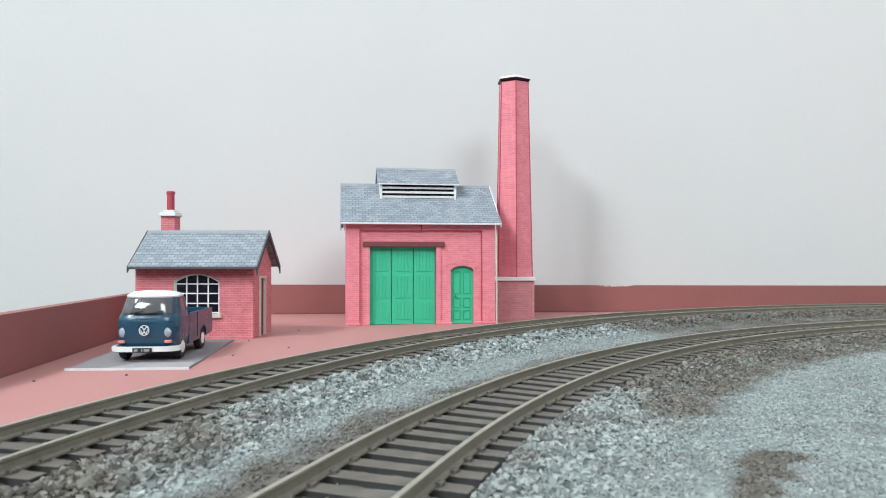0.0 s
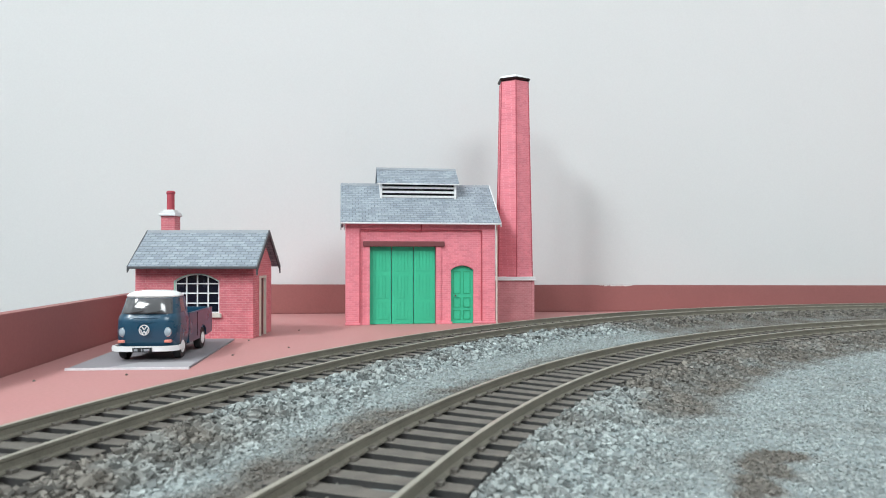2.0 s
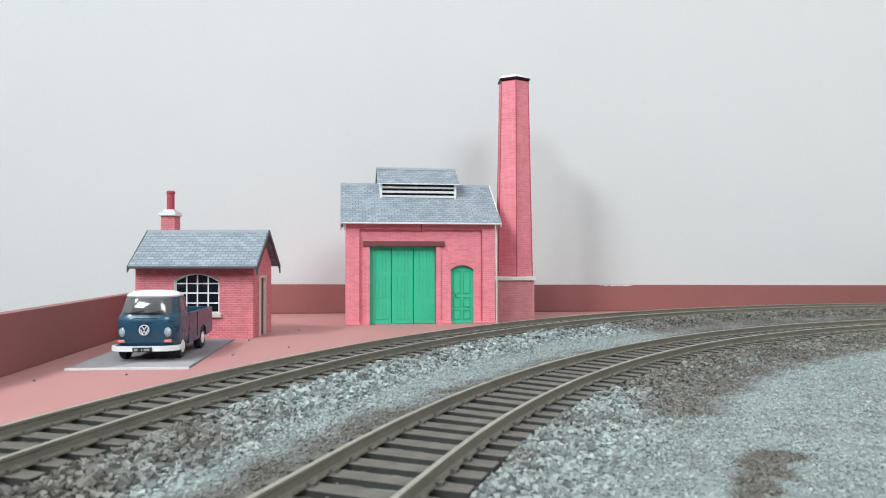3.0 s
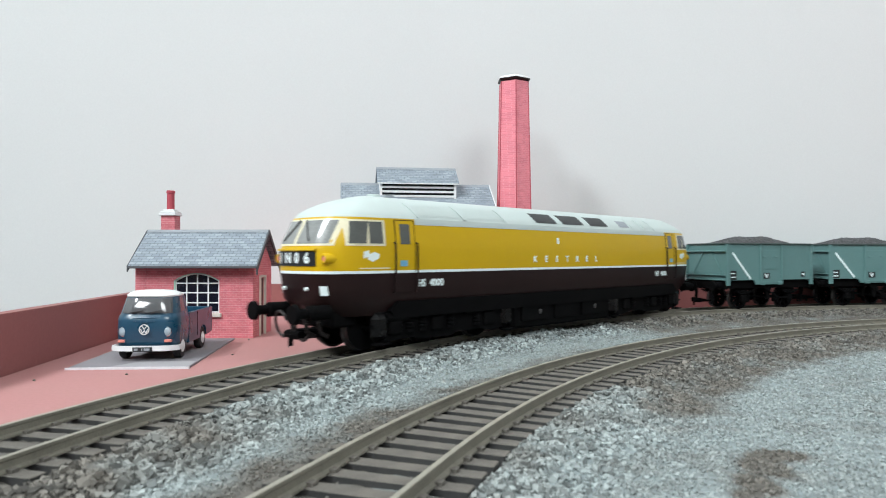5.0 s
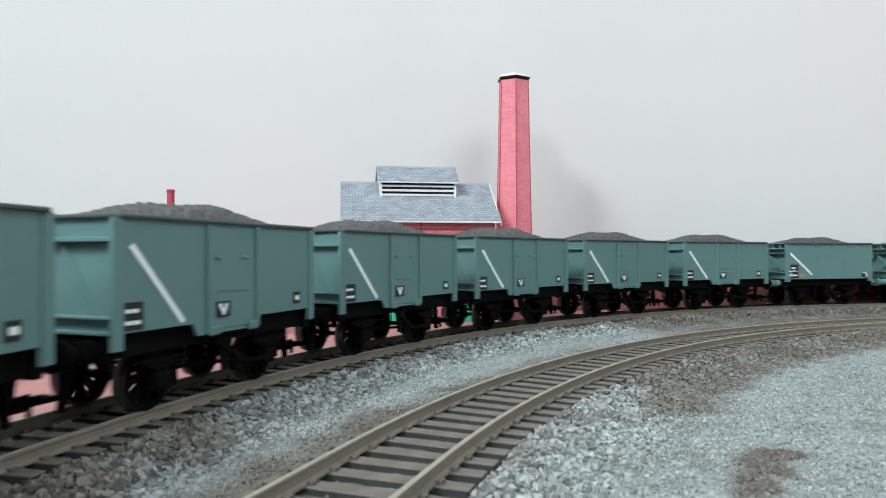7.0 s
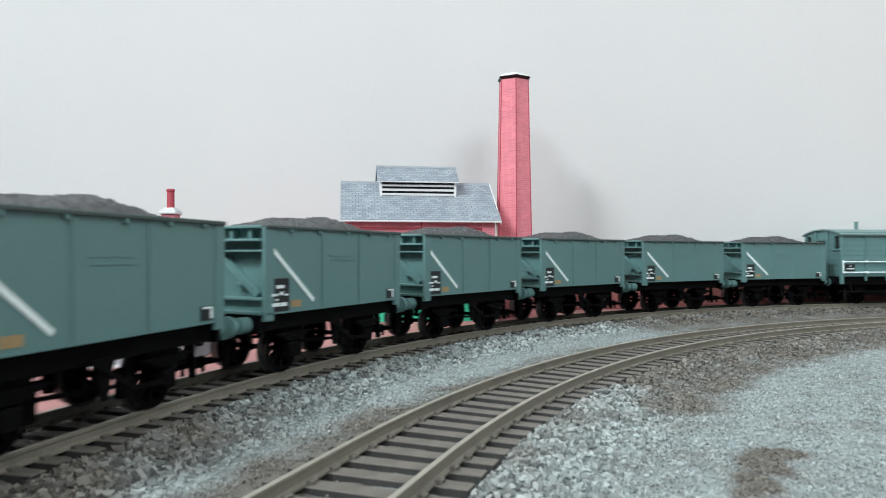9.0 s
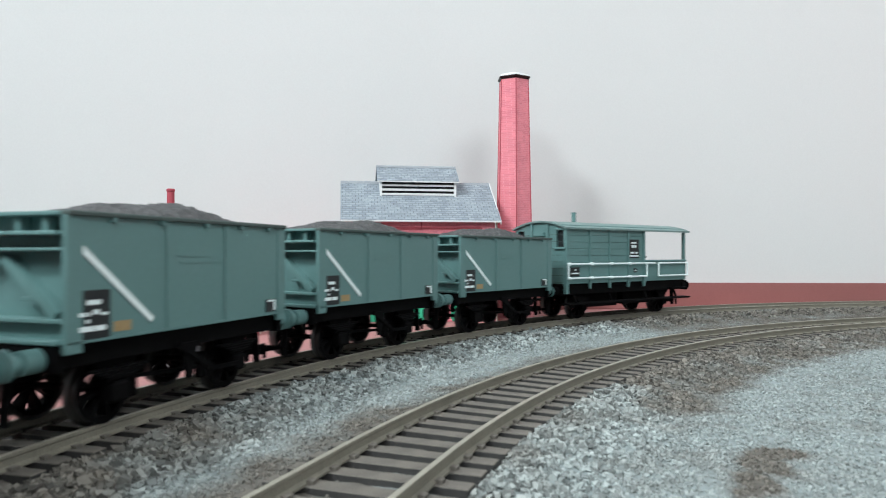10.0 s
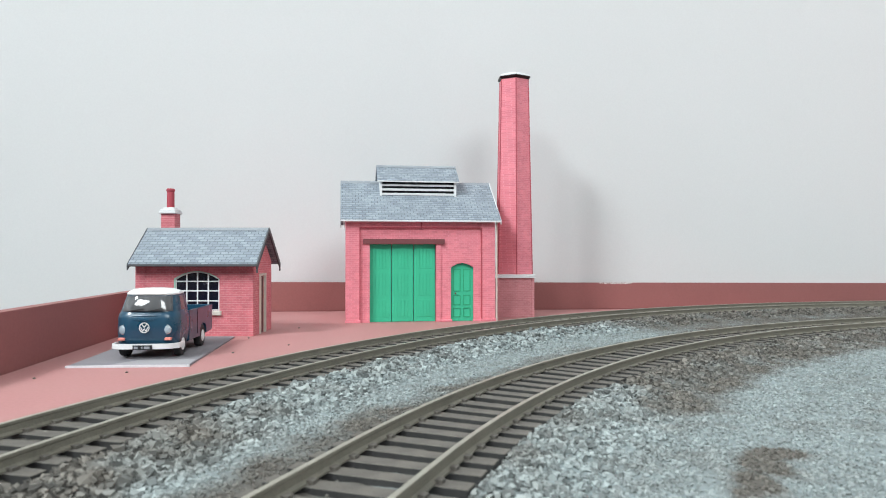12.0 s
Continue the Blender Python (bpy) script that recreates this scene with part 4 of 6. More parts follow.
    for s in (-1, 1):
        box(bm, s * 11.6 - 0.4, s * 11.6 + 0.4, 1.2, 5.6, 3.7, 5.5, bevel=0.2)
    part("bumper", bm, M_WHITE, ob, "white wrap-round bumper", smooth=True)
    bm = box(nb(), -3.4, 3.4, -2.35, -2.0, 3.5, 5.1, bevel=0.08)
    plate = part("number_plate", bm, M_BLACKPLATE, ob, "black plate")
    for x, w in ((-2.2, 1.3), (-0.1, 0.4), (1.6, 2.0)):
        bm = box(nb(), x - w / 2, x + w / 2, -2.45, -2.34, 3.9, 4.7)
        part("plate_bar", bm, M_SLATEPLAIN, plate, "pale bar")
    for s in (-1, 1):
        bm = lathe(nb(), [(1.5, 0.9), (1.5, -0.2), (1.2, -0.45), (0.6, -0.65)], 20, (s * 7.6, 0.8, 10.2), "y")
        lamp = part("headlight", bm, M_LENS, ob, "round headlamp", smooth=True)
        bm = lathe(nb(), [(1.7, 0.5), (1.75, -0.15), (1.6, -0.3), (1.45, -0.1)], 20, (s * 7.6, 0.75, 10.2), "y")
        part("bezel", bm, M_CHROME, lamp, "chrome bezel", smooth=True)
        bm = box(nb(), s * 8.2 - 1.2, s * 8.2 + 1.2, -0.2, 1.4, 6.5, 7.5, bevel=0.2)
        part("indicator", bm, M_ORANGE, ob, "orange indicator")
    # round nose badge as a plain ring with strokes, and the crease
    bm = nb()
    for i in range(24):
        a, b = 6.2832 * i / 24, 6.2832 * (i + 1) / 24
        bar(bm, (1.7 * math.cos(a), -0.35, 11.0 + 1.7 * math.sin(a)), (1.7 * math.cos(b), -0.35, 11.0 + 1.7 * math.sin(b)), 0.3, 0.3)
    for x0, z0, x1, z1 in ((-0.9, 10.9, 0, 9.7), (0, 9.7, 0.9, 10.9), (-1.3, 9.9, -0.6, 8.3), (-0.6, 8.3, 0, 9.3), (0, 9.3, 0.6, 8.3), (0.6, 8.3, 1.3, 9.9)):
        bar(bm, (x0, -0.3, z0 + 1.4), (x1, -0.3, z1 + 1.4), 0.28, 0.28)
    part("badge", bm, M_WHITE, ob, "round white badge")
    bm = nb()
    slab(bm, lambda u, v, o: (-7.5 + 15 * u, 0.35 + 1.2 * abs(2 * u - 1) ** 3 - o, 13.2 + 0.35 * v + 0.5 * abs(2 * u - 1)), 12, 1, 0.0, 0.4)
    slab(bm, lambda u, v, o: (-7.8 + 15.6 * u, 0.6 + 1.2 * abs(2 * u - 1) ** 3 - o, 14.8 + 0.3 * v), 12, 1, 0.0, 0.3)
    part("nose_crease", bm, M_VAN, ob, smooth=True)
    bm = nb()
    for x0, x1 in ((-5.5, -0.6), (1.0, 6.0)):
        bar(bm, (x0, 0.5, 16.7), (x1, 0.6, 17.6), 0.2, 0.2)
    part("wiper", bm, M_TYRE, ob)
    bm = box(nb(), -8, 8, 6, 46, 3.2, 6.8)
    part("chassis", bm, M_BLACK, ob)
    for y in (8.6, 35.5):
        for s in (-1, 1):
            bm = lathe(nb(), [(2.2, -1.4), (4.0, -1.3), (4.25, -0.9), (4.25, 0.9), (4.0, 1.3), (2.2, 1.4)], 28, (s * 9.6, y, 4.25), "x")
            wheel = part("wheel", bm, M_TYRE, ob, "black tyre", smooth=True)
            bm = lathe(nb(), [(2.3, 0), (2.3, s * 1.42), (1.9, s * 1.6), (1.5, s * 1.4), (0.9, s * 1.75), (0.3, s * 1.85)], 24, (s * 9.6, y, 4.25), "x")
            part("hubcap", bm, M_WHITE if s > 0 else M_CHROME, wheel, "white and chrome hub", smooth=True)


pickup()


# ---- wheels of the train ----
def wheel_disc(r, spokes):
    """A pierced or plain wheel disc with hub and tyre, in one piece, across y."""
    bm = nb()
    radii = [0.55, 1.4, r * 0.78, r]
    g = [[bm.verts.new((q * math.cos(6.2832 * i / 24), 0, q * math.sin(6.2832 * i / 24))) for i in range(24)] for q in radii]
    faces = []
    for k in range(3):
        for i in range(24):
            if k == 1 and spokes and i % 3:
                continue
            faces.append(bm.faces.new((g[k][i], g[k][(i + 1) % 24], g[k + 1][(i + 1) % 24], g[k + 1][i])))
    out = bmesh.ops.extrude_face_region(bm, geom=faces, use_keep_orig=True)
    for v in out["geom"]:
        if isinstance(v, bmesh.types.BMVert):
            v.co.y += 2.2
    return bm


def wheelset(parent, x, r, spokes=True):
    """An axle with two wheels; it turns about its own middle."""
    bm = rod(nb(), (0, -11.5, 0), (0, 11.5, 0), 0.7)
    ob = part("wheelset", bm, M_BLACK, parent, "black wheels on their axle")
    for s in (-1, 1):
        bm = wheel_disc(r, spokes)
        bmesh.ops.translate(bm, verts=bm.verts, vec=(0, 7.4 if s > 0 else -9.6, 0))
        part("wheel", bm, M_BLACK, ob)
        bm = nb()
        rings = []
        for q, h in ((r * 0.97, s * 6.8), (r * 1.09, s * 6.9), (r * 1.09, s * 7.3), (r * 1.005, s * 7.6), (r * 1.005, s * 9.4), (r * 0.97, s * 9.4)):
            rings.append([bm.verts.new((q * math.cos(6.2832 * i / 24), h, q * math.sin(6.2832 * i / 24))) for i in range(24)])
        for a, b in zip(rings, rings[1:] + rings[:1]):
            for i in range(24):
                bm.faces.new((a[i], a[(i + 1) % 24], b[(i + 1) % 24], b[i]))
        part("tyre", bm, M_STEEL, ob, "worn steel tyre", smooth=True)
    ob.location = (x * MM, 0, r * MM)
    return ob


def buffer(parent, x, y, z, d, r, material, length=7.0):
    bm = lathe(nb(), [(r * 0.75, 0), (r * 0.75, d * length * 0.55), (r * 0.5, d * length * 0.57), (r * 0.5, d * length * 0.88), (r, d * length * 0.9), (r * 0.9, d * length)], 18, (x, y, z), "x")
    return part("buffer", bm, material, parent, smooth=True)


def coupling(parent, x, d, material):
    bm = box(nb(), min(x, x + d * 9), max(x, x + d * 9), -2.2, 2.2, 4.2, 5.2, bevel=0.2)
    box(bm, min(x + d * 8.2, x + d * 9.2), max(x + d * 8.2, x + d * 9.2), -4.0, 4.0, 4.0, 6.6, bevel=0.2)
    bar(bm, (x + d * 4, 2.6, 5.4), (x + d * 13, 2.6, 6.2), 0.6, 0.9)
    bar(bm, (x + d * 13, 2.6, 6.2), (x + d * 13, 2.6, 2.6), 0.6, 0.9)
    for y in (-6.5, 6.5):
        rod(bm, (x + d * 2.4, y, 12.6), (x + d * 3.4, y, 3.2), 0.9, 8)
    return part("coupling", bm, material, parent)


# ---- the diesel locomotive: x forward, y to its left, z up from the rail heads ----
def loco_outline(z):
    """Half width and half length of the body at a height."""
    zs = [11.5, 14.5, 17, 25.5, 33, 36, 43.6, 45.4, 47.2, 48.9, 50.4, 51.5, 52.1]
    ws = [14.6, 16.2, 17.2, 17.6, 17.6, 17.4, 16.4, 15.4, 13.6, 11.6, 9.2, 5.6, 0.6]
    ls = [121, 125, 127.6, 129, 129.2, 128, 124.0, 122.2, 119.0, 114.8, 109.5, 105.0, 101.0]
    return float(np.interp(z, zs, ws)), float(np.interp(z, zs, ls))


CURVE = 3.4


def loco_side(x, z, s, off=0.0):
    """The point of the body's side s (1 or -1) at x and z."""
    w, l = loco_outline(z)
    e = min(1.0, max(0.0, (abs(x) - 98) / (l - 98)))
    return Vector((x, s * (w * (1 - e ** CURVE) ** (1 / CURVE) + off), z))


def loco_end(y, z, d, off=0.0):
    """The point of the body's end d (1 or -1) at y and z."""
    w, l = loco_outline(z)
    e = min(1.0, abs(y) / max(w, 0.01))
    return Vector((d * (98 + (l - 98) * (1 - e ** CURVE) ** (1 / CURVE) + off), y, z))


def loco_ring(z, n=14):
    w, l = loco_outline(z)
    pts = []
    for d, s in ((1, 1), (-1, 1), (-1, -1), (1, -1)):
        arc = []
        for i in range(n + 1):
            a = math.pi / 2 * i / n
            arc.append((d * (98 + (l - 98) * math.cos(a) ** (2 / CURVE)), s * w * math.sin(a) ** (2 / CURVE), z))
        pts += arc if (d, s) in ((1, 1), (-1, -1)) else arc[::-1]
    return pts


def loco_skin(zs):
    bm = nb()
    rings = [[bm.verts.new(p) for p in loco_ring(z)] for z in zs]
    n = len(rings[0])
    for a, b in zip(rings, rings[1:]):
        for i in range(n):
            try:
                bm.faces.new((a[i], a[(i + 1) % n], b[(i + 1) % n], b[i]))
            except ValueError:
                pass
    bm.faces.new(rings[0][::-1])
    bm.faces.new(rings[-1])
    bmesh.ops.remove_doubles(bm, verts=bm.verts, dist=0.001)
    return bm


def side_panel(ob, name, x0, x1, z0, z1, s, material, label="", out=0.25, nx=6, nz=4, slant=0.0, inn=-0.4):
    bm = slab(nb(), lambda u, v, o: loco_side(x0 + (x1 - x0) * u + slant * v, z0 + (z1 - z0) * v, s, o), nx, nz, inn, out)
    return part(name, bm, material, ob, label)


def end_panel(ob, name, y0, y1, z0, z1, d, material, label="", out=0.25, ny=8, nz=4, inn=-0.4):
    bm = slab(nb(), lambda u, v, o: loco_end(y0 + (y1 - y0) * u, z0 + (z1 - z0) * v, d, o), ny, nz, inn, out)
    return part(name, bm, material, ob, label)


def locomotive():
    ob = thing("diesel_locomotive", "golden yellow and brown diesel locomotive with pale grey roof", "locomotive")
    part("skirt", loco_skin([11.5, 14.5, 17, 21, 25.4]), M_BROWN, ob, "dark chocolate brown lower body", smooth=True)
    part("waist_line", loco_skin([25.4, 26.3]), M_STRIPE, ob, "white waist line", smooth=True)
    part("body", loco_skin([26.3, 29, 33, 36, 38, 40, 42, 43.6]), M_YELLOW, ob, "golden yellow body side", smooth=True)
    roof = part("roof", loco_skin([43.6, 44.5, 45.4, 46.3, 47.2, 48.1, 48.9, 49.7, 50.4, 51.0, 51.5, 51.9, 52.1]), M_ROOF, ob, "pale grey roof", smooth=True)
    for s in (1, -1):
        bm = nb()
        slab(bm, lambda u, v, o: loco_side(-91.5 + 183 * u, 41.7 + 2.1 * v, s, o), 40, 2, -0.2, 0.12)
        part("cantrail_panel", bm, M_ROOF, ob)
        for d in (1, -1):
            # cab side windows with cream surround, door and handrails
            side_panel(ob, "window_surround", d * 105.2, d * 120.2, 34.3, 42.8, s, M_CREAMPAINT, "cream window surround", out=0.12, nx=10)
            side_panel(ob, "cab_side_window", d * 106.3, d * 111.6, 35.1, 42.2, s, M_GLASS, "dark cab side window", out=0.22)
            side_panel(ob, "cab_side_window", d * 113.0, d * 119.2, 35.1, 42.2, s, M_GLASS, "dark cab side window", out=0.22, slant=-d * 1.2)
            door = side_panel(ob, "cab_door", d * 92.2, d * 100.8, 20.0, 42.9, s, M_YELLOW, "yellow cab door", out=0.12, nx=4, nz=10, inn=-0.2)
            side_panel(door, "door_lower", d * 92.2, d * 100.8, 19.0, 25.4, s, M_BROWN, "brown lower door", out=0.2, nx=4, inn=-0.2)
            side_panel(door, "door_waist_line", d * 92.2, d * 100.8, 25.4, 26.3, s, M_STRIPE, "white waist line", out=0.2, nx=4, nz=1, inn=-0.2)
            side_panel(door, "door_window", d * 94.4, d * 98.8, 35.0, 41.8, s, M_GLASS, "dark door window", out=0.25)
            side_panel(door, "door_plate", d * 95.8, d * 99.0, 27.6, 29.6, s, M_SKYBLUE, "pale blue plate", out=0.3)
            bm = nb()
            for x0, x1, z0, z1 in ((92.0, 92.25, 19, 43), (100.75, 101.0, 19, 43), (92.25, 100.75, 42.9, 43.15)):
                slab(bm, lambda u, v, o: loco_side(d * (x0 + (x1 - x0) * u), z0 + (z1 - z0) * v, s, o), 1, 6, -0.2, 0.18)
            part("door_gap", bm, M_BROWN, door)
            for x in (91.6, 101.6):
                bm = nb()
                pts = [loco_side(d * x, z, s, o) for z, o in ((35.6, 0), (35.2, 1.0), (30, 1.0), (24, 1.0), (19.4, 1.0), (19.0, 0))]
                for a, b in zip(pts, pts[1:]):
                    rod(bm, a, b, 0.28, 6)
                part("handrail", bm, M_BROWN, ob, "dark handrail")
            # bent-arrow mark as a plain shape
            bm = nb()
            for poly in ([(108.2, 30.2), (110.6, 29.2), (112.6, 30.0), (112.6, 31.4), (109.8, 32.4), (107.9, 31.6)], [(111.8, 31.2), (114.2, 30.2), (114.0, 32.4), (112.2, 32.9)]):
                a = [bm.verts.new(loco_side(d * x, z, s, 0.12)) for x, z in poly]
                b = [bm.verts.new(loco_side(d * x, z, s, -0.2)) for x, z in poly]
                bm.faces.new(a)
                bm.faces.new(b[::-1])
                for i in range(len(poly)):
                    k = (i + 1) % len(poly)
                    bm.faces.new((a[i], b[i], b[k], a[k]))
            part("side_emblem", bm, M_STRIPE, ob, "white flying emblem")
            side_panel(ob, "emblem_line", d * 103.5, d * 115.5, 26.9, 27.3, s, M_CREAMPAINT, "pale line of lettering", out=0.1, nz=1)
            # roof grilles and lights
            for x0, x1 in ((42, 64.5), (66.5, 89)):
                if d < 0:
                    x0, x1 = (60, 69) if x0 < 50 else (72, 81)
                for k in range(7):
                    z = 44.7 + k * 0.66
                    side_panel(roof, "grille_slat", d * x0, d * x1, z, z + 0.3, s, M_ROOF, "", out=0.09, nx=2, nz=1)
                side_panel(roof, "grille_edge", d * (x0 - 1.0), d * x0, 44.3, 49.4, s, M_ROOF, out=0.45, nx=1, slant=2.2)
                side_panel(roof, "grille_edge", d * x1, d * (x1 + 1.0), 44.3, 49.4, s, M_ROOF, out=0.45, nx=1, slant=2.2)
        for x0, x1 in ((6.0, 21.0), (-14.9, 1.4), (-36.0, -20.6)):
            side_panel(roof, "roof_light", x0, x1, 44.9, 49.0, s, M_ROOFGLASS, "dark roof light", out=0.15, slant=1.0)
        side_panel(roof, "roof_hatch", -56, -47, 45.0, 48.2, s, M_SLATEPLAIN, "grey roof hatch", out=0.12)
        # lettering
        face = Matrix(((-s, 0, 0), (0, 0, s), (0, 1, 0))).to_4x4()
        for k, ch in enumerate("KESTREL"):
            x = s * (24.3 - k * 7.75)
            p = loco_side(x, 28.6, s, 0.1)
            letters("name_letter", ch, 2.5, Matrix.Translation(Vector(p) * MM) @ face, M_STRIPE, ob, "white letter")
        side_panel(ob, "crest", s * 7.5 - 0.8, s * 7.5 + 0.8, 36.2, 38.8, s, M_STRIPE, "small white crest", out=0.1, nx=2)
        for x in (84.2, -86.5):
            for k, ch in enumerate("HS 4000"):
                if ch != " ":
                    p = loco_side(x + s * (3 - k) * (1.72 if k > 1 else 1.8), 20.7, s, 0.14)
                    letters("number_character", ch, 2.4, Matrix.Translation(Vector(p) * MM) @ face, M_STRIPE, ob, "white running number character")
    for d in (1, -1):
        # the ends
        end_panel(ob, "screen_surround", -14.0, 14.0, 34.3, 43.0, d, M_CREAMPAINT, "cream windscreen surround", out=0.12, ny=20)
        for s in (1, -1):
            end_panel(ob, "windscreen", s * 0.8, s * 12.9, 35.0, 42.5, d, M_SCREENGREY, "pale reflecting windscreen", out=0.22, ny=10)
            bm = nb()
            bar(bm, loco_end(s * 1.6, 42.6, d, 0.6), loco_end(s * 7.0, 36.0, d, 0.6), 0.35, 0.35)
            part("wiper", bm, M_TYRE, ob)
            p = loco_end(s * 12.9, 30.2, d, -0.6)
            bm = lathe(nb(), [(1.8, -d * 3.5), (1.7, d * 1.4), (1.4, d * 1.9), (1.0, d * 1.9), (0.9, d * 1.5)], 18, p, "x")
            lamp = part("marker_lamp", bm, M_YELLOW, ob, "yellow lamp housing", smooth=True)
            bm = lathe(nb(), [(1.0, d * 1.45), (0.7, d * 1.75)], 14, p, "x")
            part("lens", bm, M_ORANGE, lamp, "small amber lens")
            p = loco_end(s * 8.5, 17.5, d, 0.0)
            buffer(ob, p.x - d * 3, s * 11.6, 13.4, d, 3.2, M_BLACK, 13.5)
            p = loco_end(s * 10.0, 20.0, d, 0.05)
            end_panel(ob, "white_plate", s * 10.8, s * 12.6, 18.6, 21.6, d, M_STRIPE, "white plate", out=0.3, ny=2)
            bm = lathe(nb(), [(0.65, 0), (0.65, d * 0.9), (0.35, d * 1.1)], 12, loco_end(s * 6.2, 20.6, d, 0), "x")
            part("end_socket", bm, M_STRIPE, ob, "small white socket")
        head = end_panel(ob, "headcode_panel", -10.2, 10.2, 27.9, 32.5, d, M_BLACKPLATE, "black headcode panel", out=0.3, ny=10)
        if d == 1:
            for k, ch in enumerate("1N06"):
                y = (-7.2 + k * 4.8)
                p = loco_end(y, 28.9, d, 0.32)
                q = loco_end(y + 0.5, 28.9, d, 0.32) - loco_end(y - 0.5, 28.9, d, 0.32)
                ex = q.normalized()
                face = Matrix((ex, (0, 0, 1), ex.cross(Vector((0, 0, 1))))).transposed().to_4x4()
                letters("headcode_digit", ch, 3.2, Matrix.Translation(Vector(p) * MM) @ face, M_STRIPE, head, "white headcode character", depth=0.15)
        end_panel(ob, "brow", -10.6, 10.6, 32.8, 33.4, d, M_YELLOW, "", out=1.0, ny=10, nz=1)
        bm = box(nb(), min(d * 112, d * 122), max(d * 112, d * 122), -11, 11, 8, 14, bevel=0.8)
        part("buffer_beam", bm, M_BLACK, ob)
        bm = nb()
        for y0, x1 in ((-4.5, 127), (0.0, 130), (4.0, 127.5), (7.5, 125)):
            pts = [(d * 120, y0, 13), (d * (x1 - 1), y0, 13.5), (d * x1, y0 + 0.5, 10), (d * (x1 - 1), y0 + 0.3, 6.6), (d * (x1 - 4), y0, 5.2)]
            for a, b in zip(pts, pts[1:]):
                rod(bm, a, b, 0.65, 8)
        for y0, z0 in ((-6.0, 9.0), (5.0, 8.6)):
            ring = [(d * (129.5 + 0.8 * math.sin(a)), y0 + 3.6 * math.cos(a), z0 + 4.2 * math.sin(a)) for a in (radians(20 + 25 * k) for k in range(13))]
            for a, b in zip(ring, ring[1:]):
                rod(bm, a, b, 0.5, 6)
        part("brake_hose", bm, M_HOSE, ob, "dark worn metal hoses")
        bm = box(nb(), min(d * 118, d * 130), max(d * 118, d * 130), -3, 3, 4.5, 7.5, bevel=0.6)
        rod(bm, (d * 129, -4, 6), (d * 129, 4, 6), 1.2)
        rod(bm, (d * 130, 0, 6), (d * 130, 0, 2.4), 0.8)
        part("coupling_hook", bm, M_BLACK, ob)
        # bogies
        bogie = thing("bogie", "", "")
        bogie.parent = ob
        bogie.location = (d * 80 * MM, 0, 0)
        for key in ("label", "category"):
            if key in bogie:
                del bogie[key]
        for s in (1, -1):
            bm = prism(nb(), [(d * x, z) for x, z in ((-37, 12.5), (-40, 8.5), (-37, 3.4), (-31, 2.4), (-24, 3.6), (-11, 3.6), (-8, 2.4), (8, 2.4), (12, 3.4), (18, 3.0), (24, 2.6), (28, 4.0), (29.5, 8.0), (27, 11.6), (23, 12.8))], "y", s * 13.6, s * 15.6)
            part("side_frame", bm, M_BLACK, bogie)
            for x in (-28 * d, 0, 20 * d):
                bm = box(nb(), x - 3, x + 3, min(s * 15.2, s * 16.8), max(s * 15.2, s * 16.8), 4.8, 10.2, bevel=0.6)
                part("axle_box", bm, M_BLACK, bogie)
            for x in (-21 * d, -7, 7, 13 * d):
                bm = lathe(nb(), [(1.9, 5.2), (1.9, 6.0), (1.5, 6.2), (1.9, 7.0), (1.5, 7.4), (1.9, 8.2), (1.5, 8.6), (1.9, 9.6)], 12, (x, s * 15.4, 0), "z")
                part("spring", bm, M_BLACK, bogie)
            for x in (-39 * d, 26 * d):
                bm = box(nb(), x - 3.6, x + 3.6, min(s * 12.5, s * 17.2), max(s * 12.5, s * 17.2), 2.6, 12.6, bevel=2.2)
                part("sandbox", bm, M_BLACKGLOSS, bogie)
                bm = box(nb(), x - 3.2, x + 3.2, min(s * 15, s * 17.8), max(s * 15, s * 17.8), 2.0, 2.6)
                part("step", bm, M_BLACK, bogie)
            for x0, z0 in ((-24, 11.2), (14, 10.6)):
                bm = lathe(nb(), [(1.5, x0), (1.7, x0 + 1), (1.7, x0 + 9), (1.5, x0 + 10)], 12, (0, s * 15.8, z0), "x")
                part("brake_cylinder", bm, M_BLACK, bogie)
        bm = box(nb(), min(-34 * d, 28 * d), max(-34 * d, 28 * d), -11.6, 11.6, 8.5, 12.0, bevel=0.5)
        part("bogie_frame", bm, M_BLACK, bogie)
        for x in (-28, 0, 28):
            ws = wheelset(ob, 0, 7.0, False)
            ws.location = ((d * 80 + x) * MM, 0, 7.0 * MM)
    # tanks and boxes amidships
    bm = box(nb(), -37, 37, -16.0, 16.0, 1.6, 12.5, bevel=1.2)
    part("fuel_tank", bm, M_BLACK, ob)
    for s in (1, -1):
        bm = prism(nb(), [(-100, 16.0), (100, 16.0), (103, 13.0), (101, 10.4), (-101, 10.4), (-103, 13.0)], "y", s * 15.0, s * 17.62)
        part("underframe_side", bm, M_BLACK, ob)
        for x0, x1 in ((-32, -12), (-9, 9), (13, 32)):
            bm = box(nb(), x0, x1, min(s * 15.6, s * 16.8), max(s * 15.6, s * 16.8), 4.4, 11.0, bevel=0.4)
            part("tank_door", bm, M_BLACK, ob)
        for x in (-22, 20):
            bm = lathe(nb(), [(1.0, 16.6 * s), (1.0, 17.2 * s), (0.6, 17.5 * s)], 12, (x, 0, 8.0), "y")
            part("filler_cap", bm, M_STEEL, ob, "bright filler cap")
    bm = nb()
    lathe(bm, [(2.4, 51.6), (2.4, 52.6), (2.0, 52.9)], 16, (96, 0, 0), "z")
    part("roof_vent", bm, M_ROOF, roof)
